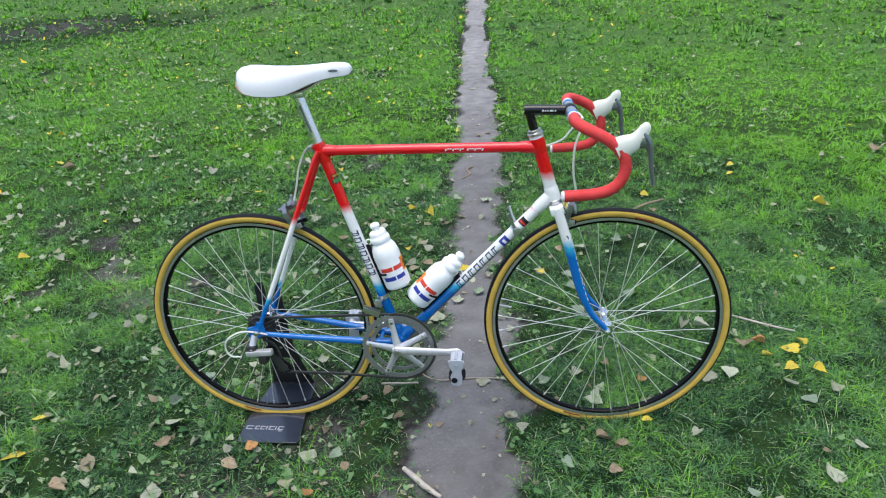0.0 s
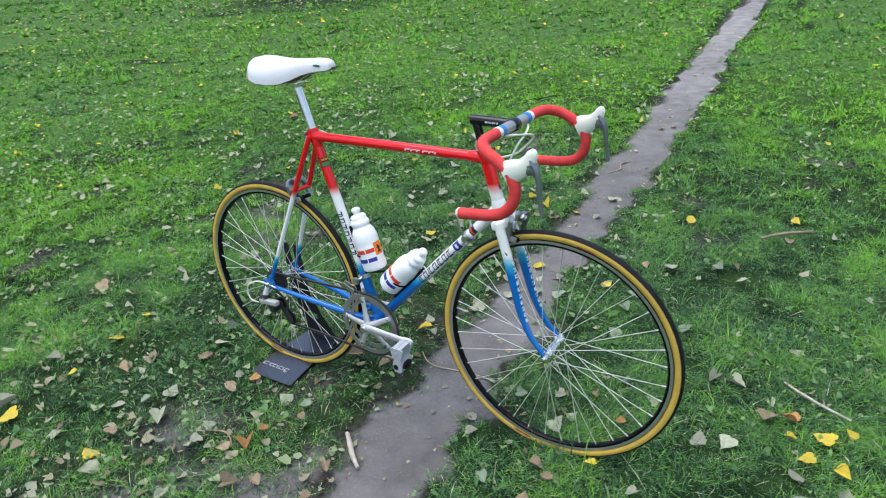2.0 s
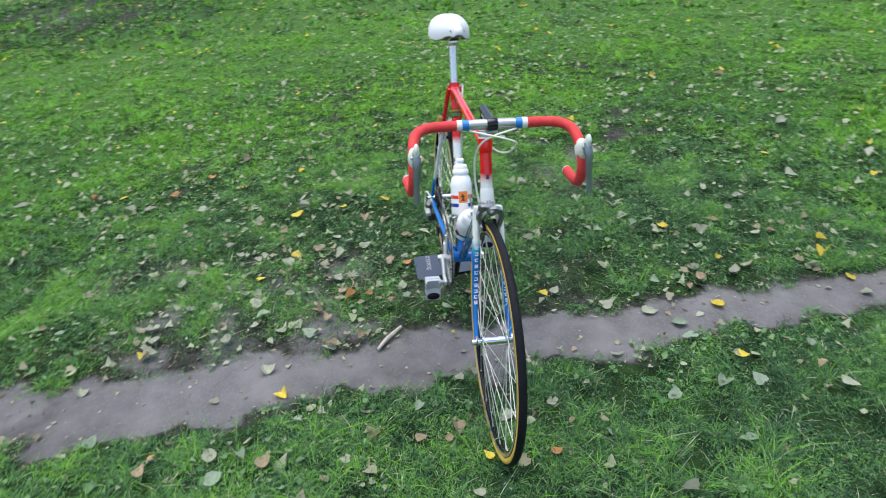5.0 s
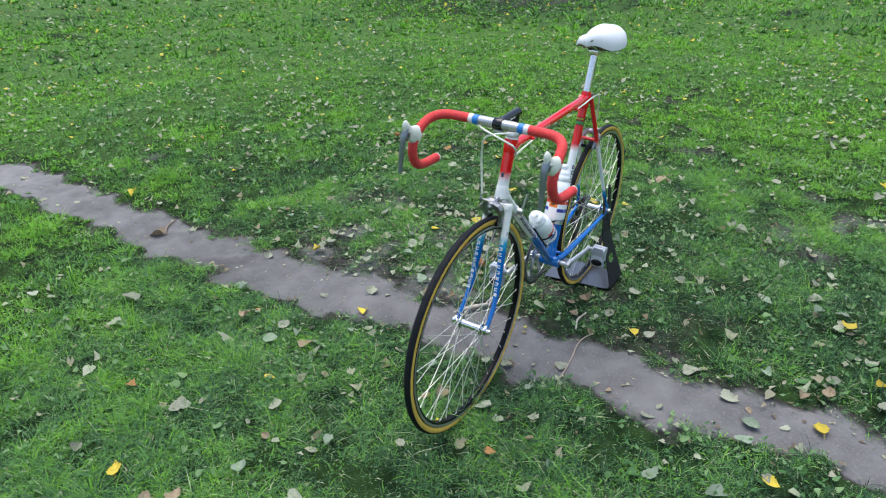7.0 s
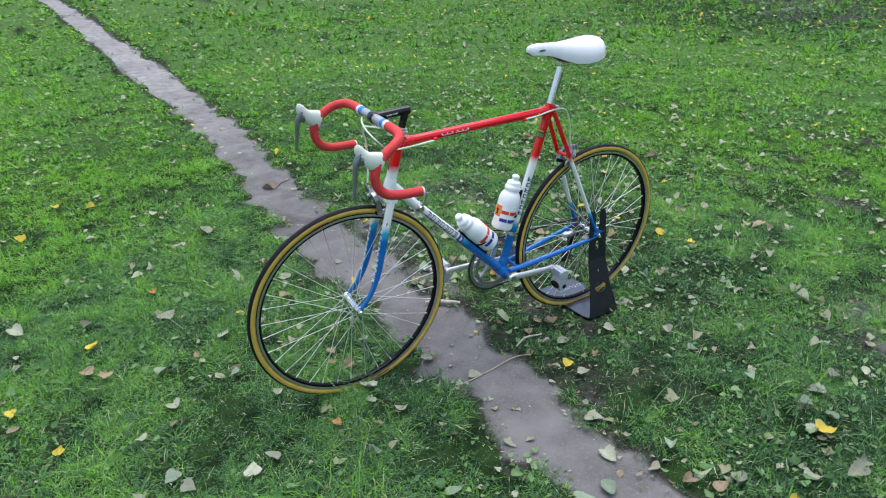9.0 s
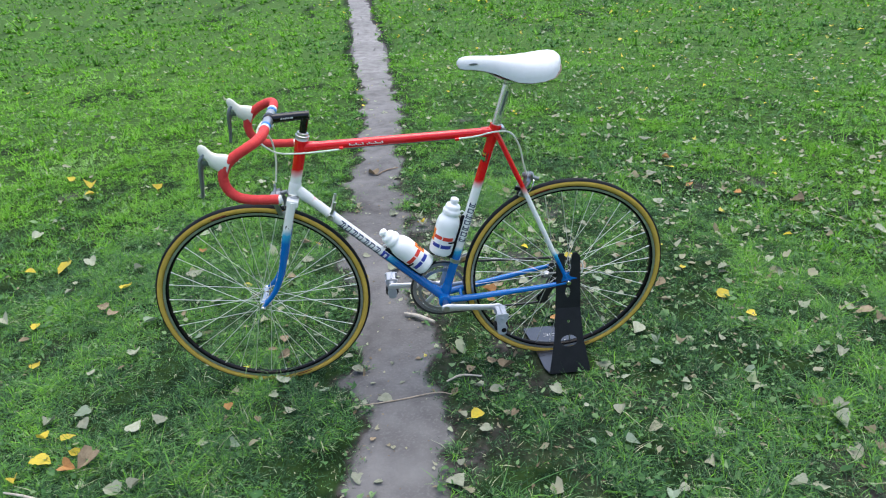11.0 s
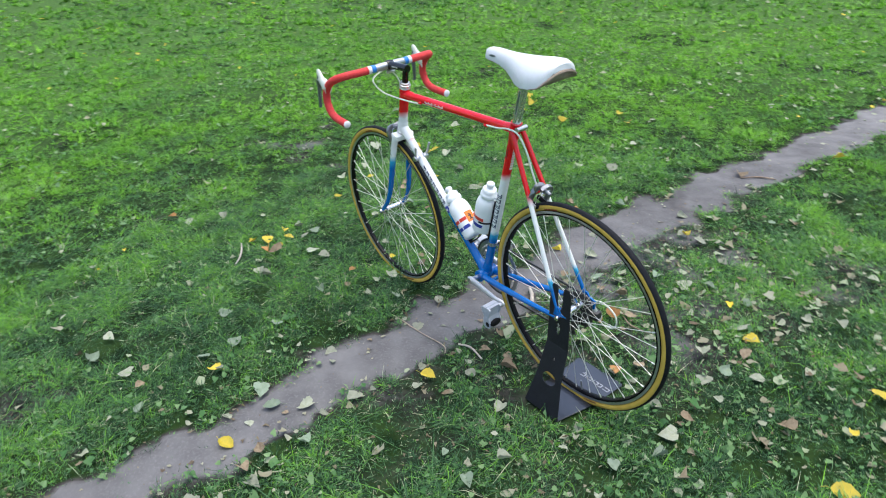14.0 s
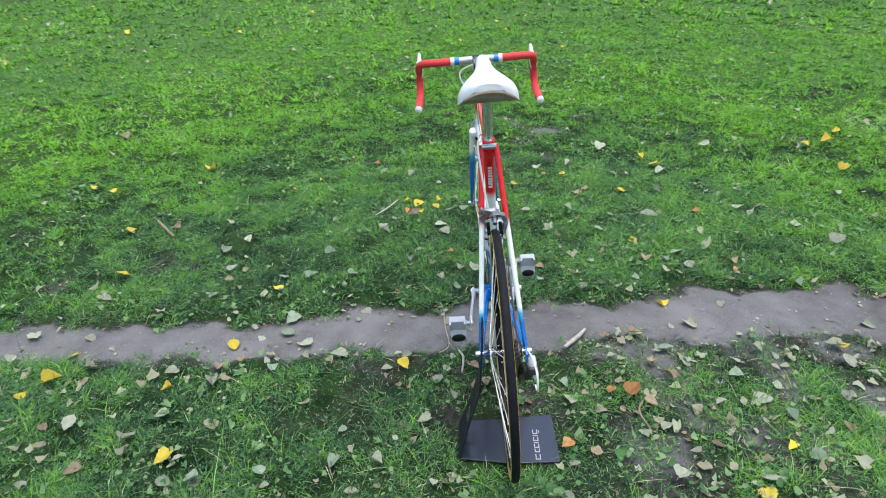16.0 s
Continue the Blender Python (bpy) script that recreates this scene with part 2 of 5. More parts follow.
def earth(name, greens):
    """Trodden grey-brown earth; with greens, lawn soil that thatch and moss cover, its near green darkened as painted
    shade between blades.
    """
    m = bpy.data.materials.new(name)
    m.use_nodes = True
    n, l = m.node_tree.nodes, m.node_tree.links
    b = n["Principled BSDF"]
    b.inputs["Roughness"].default_value = 0.92
    b.inputs["Specular IOR Level"].default_value = 0.1
    where = n.new("ShaderNodeTexCoord")

    def tex(scale, detail=6):
        t = n.new("ShaderNodeTexNoise")
        t.inputs["Scale"].default_value, t.inputs["Detail"].default_value = scale, detail
        l.new(where.outputs["Object"], t.inputs["Vector"])
        return t

    def blend(fac, a, c, lo=0.4, hi=0.6):
        g, x = n.new("ShaderNodeMapRange"), n.new("ShaderNodeMix")
        g.inputs["From Min"].default_value, g.inputs["From Max"].default_value = lo, hi
        x.data_type = "RGBA"
        l.new(fac, g.inputs["Value"])
        l.new(g.outputs[0], x.inputs[0])
        for k, v in ((6, a), (7, c)):
            if isinstance(v, tuple):
                x.inputs[k].default_value = (*v, 1)
            else:
                l.new(v, x.inputs[k])
        return x.outputs[2]

    big, mid, fine = tex(1.7), tex(9), tex(110)
    tint = n.new("ShaderNodeAttribute")
    tint.attribute_name = "tint"
    trod = blend(mid.outputs["Fac"], (0.096, 0.095, 0.096), (0.152, 0.150, 0.152), 0.3, 0.7)
    trod = blend(fine.outputs["Fac"], trod, (0.188, 0.186, 0.187), 0.50, 0.90)
    damp = blend(tex(26).outputs["Fac"], (0.048, 0.046, 0.046), (0.100, 0.097, 0.097), 0.3, 0.7)
    trod = blend(big.outputs["Fac"], trod, damp, 0.50, 0.70)
    dust = blend(tex(3.4).outputs["Fac"], (0.0, 0.0, 0.0), (1.0, 1.0, 1.0), 0.50, 0.68)
    trod = blend(dust, trod, (0.218, 0.216, 0.217), 0.0, 1.8)
    if greens:
        # soil and near green are darkened further to paint shade between the blades
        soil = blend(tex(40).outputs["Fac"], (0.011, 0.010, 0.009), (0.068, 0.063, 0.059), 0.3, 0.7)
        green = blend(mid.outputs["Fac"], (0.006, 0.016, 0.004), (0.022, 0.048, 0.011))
        far_lawn = blend(tex(22).outputs["Fac"], (0.036, 0.082, 0.020), (0.072, 0.150, 0.030), 0.3, 0.7)
        green = blend(tint.outputs["Fac"], far_lawn, green, -0.9, -0.1)
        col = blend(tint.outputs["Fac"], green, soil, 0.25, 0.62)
        col = blend(tint.outputs["Fac"], col, trod, 0.68, 0.95)
    else:
        pale = blend(mid.outputs["Fac"], (0.18, 0.177, 0.176), (0.30, 0.296, 0.295), 0.3, 0.7)
        col = blend(tint.outputs["Fac"], trod, pale, 0.0, 1.0)
    l.new(col, b.inputs["Base Color"])
    bump, rel = n.new("ShaderNodeBump"), tex(60, 8)
    bump.inputs["Strength"].default_value, bump.inputs["Distance"].default_value = 0.75 if greens else 0.4, 0.008
    l.new(rel.outputs["Fac"], bump.inputs["Height"])
    l.new(bump.outputs[0], b.inputs["Normal"])
    return m


soil_mat, path_mat = earth("lawn_soil", True), earth("trodden_earth", False)


# ---------------------------------------------------------------- mesh tools
def mesh_of(name, verts, faces, material, smooth=True):
    me = bpy.data.meshes.new(name)
    me.from_pydata([tuple(v) for v in verts], [], [tuple(f) for f in faces])
    me.materials.append(material)
    bm = bmesh.new()
    bm.from_mesh(me)
    bmesh.ops.recalc_face_normals(bm, faces=bm.faces)
    for f in bm.faces:
        f.smooth = smooth
    if smooth:
        for e in bm.edges:
            if len(e.link_faces) == 2 and e.calc_face_angle(0) > radians(42):
                e.smooth = False
    bm.to_mesh(me)
    bm.free()
    return me


def part(name, shape, material, parent, label="", smooth=True):
    """One mesh object under a thing or a part; shape is (vertices, faces) in the parent's space."""
    me = shape if isinstance(shape, bpy.types.Mesh) else mesh_of(name, *shape, material, smooth)
    ob = new(name, me)
    ob.parent = parent
    if label:
        tagged(ob, label)
    return ob


def thing(name, m, label, category, group="", kind=""):
    ob = new(name)
    ob.empty_display_size = 0.05
    ob.matrix_world = m
    return tagged(ob, label, category, group, kind)


def join(*shapes):
    verts, faces = [], []
    for v, f in shapes:
        k = len(verts)
        verts += list(v)
        faces += [tuple(i + k for i in q) for q in f]
    return verts, faces


def spline(pts, k=6):
    p = [Vector(q) for q in pts]
    p = [2 * p[0] - p[1]] + p + [2 * p[-1] - p[-2]]
    out = []
    for i in range(1, len(p) - 2):
        for j in range(k):
            t = j / k
            a, b, c, d = p[i - 1:i + 3]
            out.append(0.5 * (2 * b + (c - a) * t + (2 * a - 5 * b + 4 * c - d) * t * t + (3 * b - a - 3 * c + d) * t ** 3))
    return out + [p[-2]]


def sweep(pts, radius, n=14, flat=1.0, side=(0, 1, 0)):
    """A round or oval bar along points; radius: a number, or one for each end or each point. flat narrows it along side."""
    pts = [Vector(p) for p in pts]
    rr = [radius] * len(pts) if isinstance(radius, (int, float)) else list(radius)
    if len(rr) != len(pts):
        rr = [float(v) for v in np.interp(np.linspace(0, 1, len(pts)), np.linspace(0, 1, len(rr)), rr)]
    verts, faces = [], []
    ref = Vector(side)
    for i, p in enumerate(pts):
        d = (pts[min(i + 1, len(pts) - 1)] - pts[max(i - 1, 0)]).normalized()
        if abs(d.dot(ref)) > 0.95:
            ref = Vector((1, 0, 0)) if abs(d.x) < 0.9 else Vector((0, 0, 1))
        a = (ref - d * ref.dot(d)).normalized()
        b = d.cross(a)
        ref = a if flat == 1.0 else Vector(side)
        for j in range(n):
            t = 2 * math.pi * j / n
            verts.append(p + rr[i] * (flat * math.cos(t) * a + math.sin(t) * b))
    for i in range(len(pts) - 1):
        for j in range(n):
            k = (j + 1) % n
            faces.append((i * n + j, i * n + k, (i + 1) * n + k, (i + 1) * n + j))
    faces += [tuple(range(n))[::-1], tuple((len(pts) - 1) * n + j for j in range(n))]
    return verts, faces


def lathe(profile, n=32, axis=((0, 0, 0), (0, 1, 0)), closed=False):
    """Turns (radius, along) pairs round an axis given by a point and a way."""
    o, d = Vector(axis[0]), Vector(axis[1]).normalized()
    a = d.orthogonal().normalized()
    b = d.cross(a)
    verts, faces, m = [], [], len(profile)
    for j in range(n):
        t = 2 * math.pi * j / n
        w = math.cos(t) * a + math.sin(t) * b
        verts += [o + d * s + w * r for r, s in profile]
    for j in range(n):
        k = (j + 1) % n
        for i in range(m if closed else m - 1):
            q = (i + 1) % m
            faces.append((j * m + i, k * m + i, k * m + q, j * m + q))
    if not closed:
        faces += [tuple(j * m for j in range(n)), tuple(j * m + m - 1 for j in range(n))[::-1]]
    return verts, faces


def block(size, at=(0, 0, 0), bevel=0.002, turn=None):
    """A box with broken edges."""
    bm = bmesh.new()
    bmesh.ops.create_cube(bm, size=1)
    bmesh.ops.scale(bm, vec=size, verts=bm.verts)
    if bevel:
        bmesh.ops.bevel(bm, geom=bm.edges[:], offset=bevel, segments=2, affect="EDGES", profile=0.6)
    if turn:
        bmesh.ops.transform(bm, matrix=turn, verts=bm.verts)
    bmesh.ops.translate(bm, vec=at, verts=bm.verts)
    bm.verts.index_update()
    out = [v.co.copy() for v in bm.verts], [tuple(v.index for v in f.verts) for f in bm.faces]
    bm.free()
    return out


def slab(outline, holes, thick, m=Matrix()):
    """A plate cut along closed outlines in x, y, with holes, as thick as given, laid by m."""
    cu = bpy.data.curves.new("cut", "CURVE")
    cu.dimensions, cu.fill_mode, cu.extrude, cu.bevel_depth = "2D", "BOTH", max(thick / 2 - 0.0006, 0.0002), 0.0006
    cu.bevel_resolution = 1
    for ring in (outline, *holes):
        s = cu.splines.new("POLY")
        s.points.add(len(ring) - 1)
        for p, q in zip(s.points, ring):
            p.co = (q[0], q[1], 0, 1)
        s.use_cyclic_u = True
    ob = bpy.data.objects.new("cut", cu)
    scene.collection.objects.link(ob)
    me = bpy.data.meshes.new_from_object(ob.evaluated_get(bpy.context.evaluated_depsgraph_get()))
    out = [m @ v.co for v in me.vertices], [tuple(p.vertices) for p in me.polygons]
    bpy.data.objects.remove(ob)
    bpy.data.curves.remove(cu)
    bpy.data.meshes.remove(me)
    return out


def ring(cx, cy, rx, ry, n=24):
    return [(cx + rx * math.cos(2 * math.pi * i / n), cy + ry * math.sin(2 * math.pi * i / n)) for i in range(n)]


def patch(p0, p1, radius, s0, s1, mid, wide, skew=0.0, steps=5):
    """A thin transfer on a tube from p0 to p1: from s0 to s1 metres along it, mid and wide in degrees round it (0 = the right side, 90 = above)."""
    p0, p1 = Vector(p0), Vector(p1)
    d = (p1 - p0).normalized()
    a = Vector((0, -1, 0))
    a = (a - d * a.dot(d)).normalized()
    b = a.cross(d)
    if b.z < 0:
        b = -b
    verts, faces = [], []
    for lift in (0.0, 0.0005):
        for j in range(steps + 1):
            t = radians(mid - wide / 2 + wide * j / steps)
            for s in (s0, s1):
                verts.append(p0 + d * (s + skew * (j / steps - 0.5)) + (radius + lift) * (math.cos(t) * a + math.sin(t) * b))
    k = 2 * (steps + 1)
    for j in range(steps):
        i = 2 * j
        faces += [(i, i + 1, i + 3, i + 2), (k + i, k + i + 2, k + i + 3, k + i + 1)]
        faces += [(i, i + 2, k + i + 2, k + i), (i + 1, k + i + 1, k + i + 3, i + 3)]
    faces += [(0, k, k + 1, 1), (k - 2, k - 1, 2 * k - 1, 2 * k - 2)]
    return verts, faces


def fast_mesh(name, verts, tris, tint, material):
    me = bpy.data.meshes.new(name)
    me.vertices.add(len(verts))
    me.vertices.foreach_set("co", np.ascontiguousarray(verts, np.float32).ravel())
    me.loops.add(3 * len(tris))
    me.loops.foreach_set("vertex_index", np.ascontiguousarray(tris, np.int32).ravel())
    me.polygons.add(len(tris))
    me.polygons.foreach_set("loop_start", np.arange(0, 3 * len(tris), 3, dtype=np.int32))
    me.attributes.new("tint", "FLOAT", "POINT").data.foreach_set("value", np.ascontiguousarray(tint, np.float32))
    me.materials.append(material)
    me.update(calc_edges=True)
    return me


# ---------------------------------------------------------------- ground
rng = np.random.default_rng(7)


def lattice(seed):
    return np.random.default_rng(seed).random((257, 257))


GRIDS = [lattice(100 + i) for i in range(8)]


def field(x, y, size, layer):
    """Smooth random field between 0 and 1, with lumps of about that size in metres."""
    u, v = np.asarray(x) / size + 91.3, np.asarray(y) / size + 57.7
    i, j = np.floor(u).astype(int), np.floor(v).astype(int)
    f, g = u - i, v - j
    f, g = f * f * (3 - 2 * f), g * g * (3 - 2 * g)
    n = GRIDS[layer]
    i, j, i1, j1 = i % 257, j % 257, (i + 1) % 257, (j + 1) % 257
    return (n[i, j] * (1 - f) + n[i1, j] * f) * (1 - g) + (n[i, j1] * (1 - f) + n[i1, j1] * f) * g


WAY_Y = [-30, -16, -10, -6, -3.4, -1.9, -1.2, -0.5, 0.0, 0.45, 0.8, 1.2, 2.2, 3.5, 6.1, 11.5, 30]
WAY_X = [2.2, 1.22, 0.92, 0.74, 0.62, 0.67, 0.66, 0.63, 0.595, 0.575, 0.545, 0.55, 0.50, 0.40, 0.22, -0.1, -1.2]
WAY_W = [0.17, 0.17, 0.17, 0.16, 0.125, 0.125, 0.13, 0.125, 0.112, 0.110, 0.070, 0.076, 0.10, 0.11, 0.13, 0.14, 0.14]


def way_half(y):
    return np.interp(y, WAY_Y, WAY_W) + 0.03 * (field(y * 0 + 3, y, 0.35, 3) - 0.5)


def off_path(x, y):
    """Metres from the trodden path's edge; negative on it."""
    rag = 0.06 * (field(x, y, 0.05, 5) - 0.5) + 0.10 * (field(x, y, 0.13, 1) - 0.5) + 0.05 * (field(x, y, 0.32, 6) - 0.5)
    return np.abs(x - np.interp(y, WAY_Y, WAY_X)) - way_half(y) + rag


def height(x, y):
    far = np.clip(1 - (np.hypot(x - 0.5, y) - 10) / 20, 0, 1)
    bumps = 0.022 * (field(x, y, 0.8, 0) - 0.5) + 0.014 * (field(x, y, 0.23, 1) - 0.5) + 0.006 * (field(x, y, 0.07, 2) - 0.5)
    return (bumps - 0.014 * np.clip(1 - off_path(x, y) / 0.11, 0, 1)) * far


def bare(x, y):
    """How bare the lawn is, 0 to 1: worn spots by the stand, beside the path and here and there."""
    spots = np.clip((field(x, y, 0.55, 4) * 0.6 + field(x, y, 0.16, 7) * 0.4 - 0.71) * 6, 0, 1) * (1 - np.exp(-(((x + 0.4) / 0.55) ** 2 + ((y + 0.3) / 0.5) ** 2)))
    spots = spots * np.clip(1.4 - np.hypot(x - 0.5, y) / 6, 0.3, 1)
    worn = np.exp(-(((x - 0.12) / 0.3) ** 2 + ((y + 0.38) / 0.3) ** 2)) * 0.68 + np.exp(-(((x - 1.0) / 0.12) ** 2 + ((y - 0.02) / 0.2) ** 2)) * 0.6
    worn = worn + 0.55 * np.exp(-(((x - 0.15) / 0.45) ** 2 + ((y + 1.0) / 0.7) ** 2)) + 0.55 * np.exp(-(((x - 0.33) / 0.19) ** 2 + ((y - 0.05) / 0.5) ** 2))
    worn = worn + 0.45 * np.exp(-(((x + 0.2) / 0.6) ** 2 + ((y - 0.45) / 0.5) ** 2))
    worn = worn + sum(0.55 * np.exp(-(((x - a) / 2.6) ** 2 + ((y - b) / 2.2) ** 2)) for a, b in ((-8.5, 11), (-9, -5), (12, -8)))
    worn = worn + 0.75 * np.exp(-(((x - 0.40) / 0.13) ** 2 + ((y + 0.25) / 0.30) ** 2)) + 0.7 * np.exp(-(((x - 0.42) / 0.20) ** 2 + ((y + 1.0) / 0.45) ** 2))
    worn = worn + 0.12 * np.exp(-(((x + 0.7) / 0.9) ** 2 + ((y + 0.3) / 1.1) ** 2))
    worn = worn + 0.30 * np.exp(-(((x - 0.05) / 0.5) ** 2 + ((y + 1.05) / 0.5) ** 2))
    worn = np.minimum(worn, 0.95) * 0.82
    verge = 0.9 * np.exp(-np.clip(off_path(x, y), 0, 9) / np.where(x < np.interp(y, WAY_Y, WAY_X), 0.09, 0.055)) * (0.35 + 1.1 * field(x, y, 0.09, 7))
    worn = np.maximum(worn, verge)
    return np.clip(np.maximum(spots * 0.8, worn * (0.15 + 1.1 * field(x, y, 0.11, 5))), 0, 0.9)


def trodden(x, y):
    """The soil's colour scale, from the lighter far lawn (-1) over the near lawn with painted gap shade (0) to the
    path's earth (1), which runs out unevenly into the lawn.
    """
    run = np.where(x < np.interp(y, WAY_Y, WAY_X), 0.075, 0.042) * (0.25 + 1.5 * field(x, y, 0.08, 6))
    worn = np.maximum(np.clip(bare(x, y) * np.where(np.hypot(x - 0.5, y) > 7, 1.7, 1.12), 0, 0.9), 1.0 - np.clip(off_path(x, y) - 0.02, 0, 9) / run)
    # with distance the painted gap shade gives way to a lighter lawn floor
    far_lawn = np.clip((np.hypot(x - 0.5, y) - 2.4) / 3.0, 0, 1)
    return worn - far_lawn * np.clip(1 - worn * 3, 0, 1)


tail = 4.5 + np.cumsum(0.07 * 1.17 ** np.arange(1, 45))
axis_x = np.concatenate([-tail[::-1], np.arange(-4.5, -0.5, 0.07), np.arange(-0.5, 0.55, 0.018), np.arange(0.55, 4.5, 0.07), [4.5], tail]) + 0.5
axis_y = np.concatenate([-tail[::-1], np.arange(-4.5, -1.8, 0.06), np.arange(-1.8, 2.0, 0.03), np.arange(2.0, 4.5, 0.06), [4.5], tail])
gx, gy = np.meshgrid(axis_x, axis_y, indexing="ij")
gz = height(gx, gy) - 0.004
idx = np.arange(gx.size).reshape(gx.shape)
quads = np.stack([idx[:-1, :-1], idx[1:, :-1], idx[1:, 1:], idx[:-1, 1:]], -1).reshape(-1, 4)
tris = np.concatenate([quads[:, [0, 1, 2]], quads[:, [0, 2, 3]]])
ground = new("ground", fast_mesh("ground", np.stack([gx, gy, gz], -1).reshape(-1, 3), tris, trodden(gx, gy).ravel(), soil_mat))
tagged(ground, "uneven park lawn soil with thatch and bare spots, darkened as shade under the near grass", "ground", kind="structure")
ground.data.polygons.foreach_set("use_smooth", np.ones(len(tris), bool))

py = np.concatenate([np.arange(-30, -5, 0.2), np.arange(-5, 5, 0.025), np.arange(5, 30, 0.2)])
across = np.linspace(-1, 1, 35)
ps, pt = np.meshgrid(py, across, indexing="ij")
reach = way_half(ps) + 0.12
px = np.interp(ps, WAY_Y, WAY_X) + pt * reach
grit = 0.007 * (field(px, ps, 0.05, 2) - 0.5) + 0.005 * (field(px, ps, 0.025, 6) - 0.5)
pz = height(px, ps) + 0.003 - 0.020 * np.clip((off_path(px, ps) + 0.01) / 0.07, 0, 1) + grit
pidx = np.arange(ps.size).reshape(ps.shape)
pq = np.stack([pidx[:-1, :-1], pidx[1:, :-1], pidx[1:, 1:], pidx[:-1, 1:]], -1).reshape(-1, 4)
path_me = fast_mesh("path", np.stack([px, ps, pz], -1).reshape(-1, 3), np.concatenate([pq[:, [0, 1, 2]], pq[:, [0, 2, 3]]]), (np.clip((np.abs(ps) - 2.0) / 3.5, 0, 1) * (0.55 + 0.6 * field(px, ps, 0.4, 2))).ravel(), path_mat)
path_me.polygons.foreach_set("use_smooth", np.ones(len(path_me.polygons), bool))
tagged(new("path", path_me), "narrow trodden path of dry grey-brown earth across the lawn", "path", kind="structure")


def under_stand(x, y):
    return (np.abs(x - 0.003) < 0.105) & (y > -0.185) & (y < 0.12)


# ---------------------------------------------------------------- bicycle
# Its own space: x from the rear axle forwards, y to its left, z up from the tyres' contact.
BIKE = Matrix.Translation((0.005, -0.035, -0.008)) @ pose(0, 0, 0, 0, 0, 1.0) @ pose(0, 0, 0, -3.2)
R_WHEEL, BASE = 0.336, 0.980
bicycle = thing("bicycle", BIKE, "tricolour steel road racing bicycle held upright on a stand", "bicycle")

BB, SEAT_TOP = Vector((0.402, 0, 0.281)), Vector((0.228, 0, 0.862))
HEAD_LOW, HEAD_TOP = Vector((0.834, 0, 0.700)), Vector((0.789, 0, 0.860))
TOP_A, TOP_B = Vector((0.234, 0, 0.843)), Vector((0.793, 0, 0.838))
DOWN_A, DOWN_B = Vector((0.404, 0, 0.280)), Vector((0.824, 0, 0.707))
ST_WAY, DT_WAY, HT_WAY = (SEAT_TOP - BB).normalized(), (DOWN_B - DOWN_A).normalized(), (HEAD_TOP - HEAD_LOW).normalized()
R_TT, R_ST, R_DT, R_HT = 0.0132, 0.0143, 0.0146, 0.0165

top_tube = part("top_tube", sweep([TOP_A, TOP_B], R_TT, 20), paint_frame, bicycle, "glossy red top tube")
seat_tube = part("seat_tube", sweep([BB, SEAT_TOP], R_ST, 20), paint_frame, bicycle, "seat tube fading from red over white to blue")
down_tube = part("down_tube", sweep([DOWN_A, DOWN_B], R_DT, 20), paint_frame, bicycle, "down tube fading from white to blue")
head_tube = part("head_tube", sweep([HEAD_LOW, HEAD_TOP], R_HT, 22), paint_head, bicycle, "head tube fading from red to white")
part("bottom_bracket", lathe([(0.014, -0.036), (0.0205, -0.036), (0.0205, 0.036), (0.014, 0.036)], 24, (BB, (0, 1, 0))), paint_frame, bicycle)


def lug(p, way, r, length, paint):
    """A sleeve with a bevelled lip round a tube's end."""
    p, way = Vector(p), Vector(way).normalized()
    h = length
    part("lug", sweep([p, p + way * h * 0.55, p + way * h * 0.9, p + way * h], [r + 0.0026, r + 0.0024, r + 0.0015, r + 0.0001], 20), paint, bicycle)


lug(TOP_A - Vector((0.004, 0, 0)), TOP_B - TOP_A, R_TT, 0.042, paint_frame)
lug(TOP_B, TOP_A - TOP_B, R_TT, 0.045, paint_head)
lug(DOWN_B + DT_WAY * 0.004, -DT_WAY, R_DT, 0.055, paint_head)
lug(SEAT_TOP + ST_WAY * 0.002, -ST_WAY, R_ST, 0.055, paint_frame)
lug(BB, ST_WAY, R_ST, 0.050, paint_frame)
lug(BB, DT_WAY, R_DT, 0.052, paint_frame)
lug(HEAD_TOP + HT_WAY * 0.001, -HT_WAY, R_HT, 0.038, paint_head)
lug(HEAD_LOW - HT_WAY * 0.001, HT_WAY, R_HT, 0.036, paint_head)
part("seat_clamp", lathe([(0.006, -0.019), (0.0075, -0.019), (0.0075, 0.019), (0.006, 0.019)], 14, (SEAT_TOP + Vector((-0.019, 0, -0.012)), (0, 1, 0))), alloy, bicycle)

for s in (-1, 1):
    part("seat_stay", sweep([(0.232, s * 0.0185, 0.846), (0.218, s * 0.021, 0.82), (0.142, s * 0.034, 0.652), (0.05, s * 0.052, 0.445), (0.006, s * 0.060, 0.348)],
                            [0.0075, 0.0078, 0.0076, 0.0068, 0.006], 14), paint_stay, bicycle)
    part("chain_stay", sweep(spline([(0.385, s * 0.024, 0.282), (0.33, s * 0.032, 0.288), (0.24, s * 0.041, 0.299), (0.10, s * 0.054, 0.317), (-0.004, s * 0.060, 0.331)], 4),
                             [0.0115, 0.0112, 0.0100, 0.0082, 0.0066], 14), paint_frame, bicycle)
    part("dropout", slab([(-0.028, 0.318), (-0.008, 0.312), (0.012, 0.322), (0.022, 0.338), (0.016, 0.362), (0.002, 0.366), (-0.008, 0.352), (-0.03, 0.346)],
                         [], 0.006, Matrix(((1, 0, 0, 0), (0, 0, 1, s * 0.0605), (0, 1, 0, 0), (0, 0, 0, 1)))), paint_stay, bicycle, smooth=False)
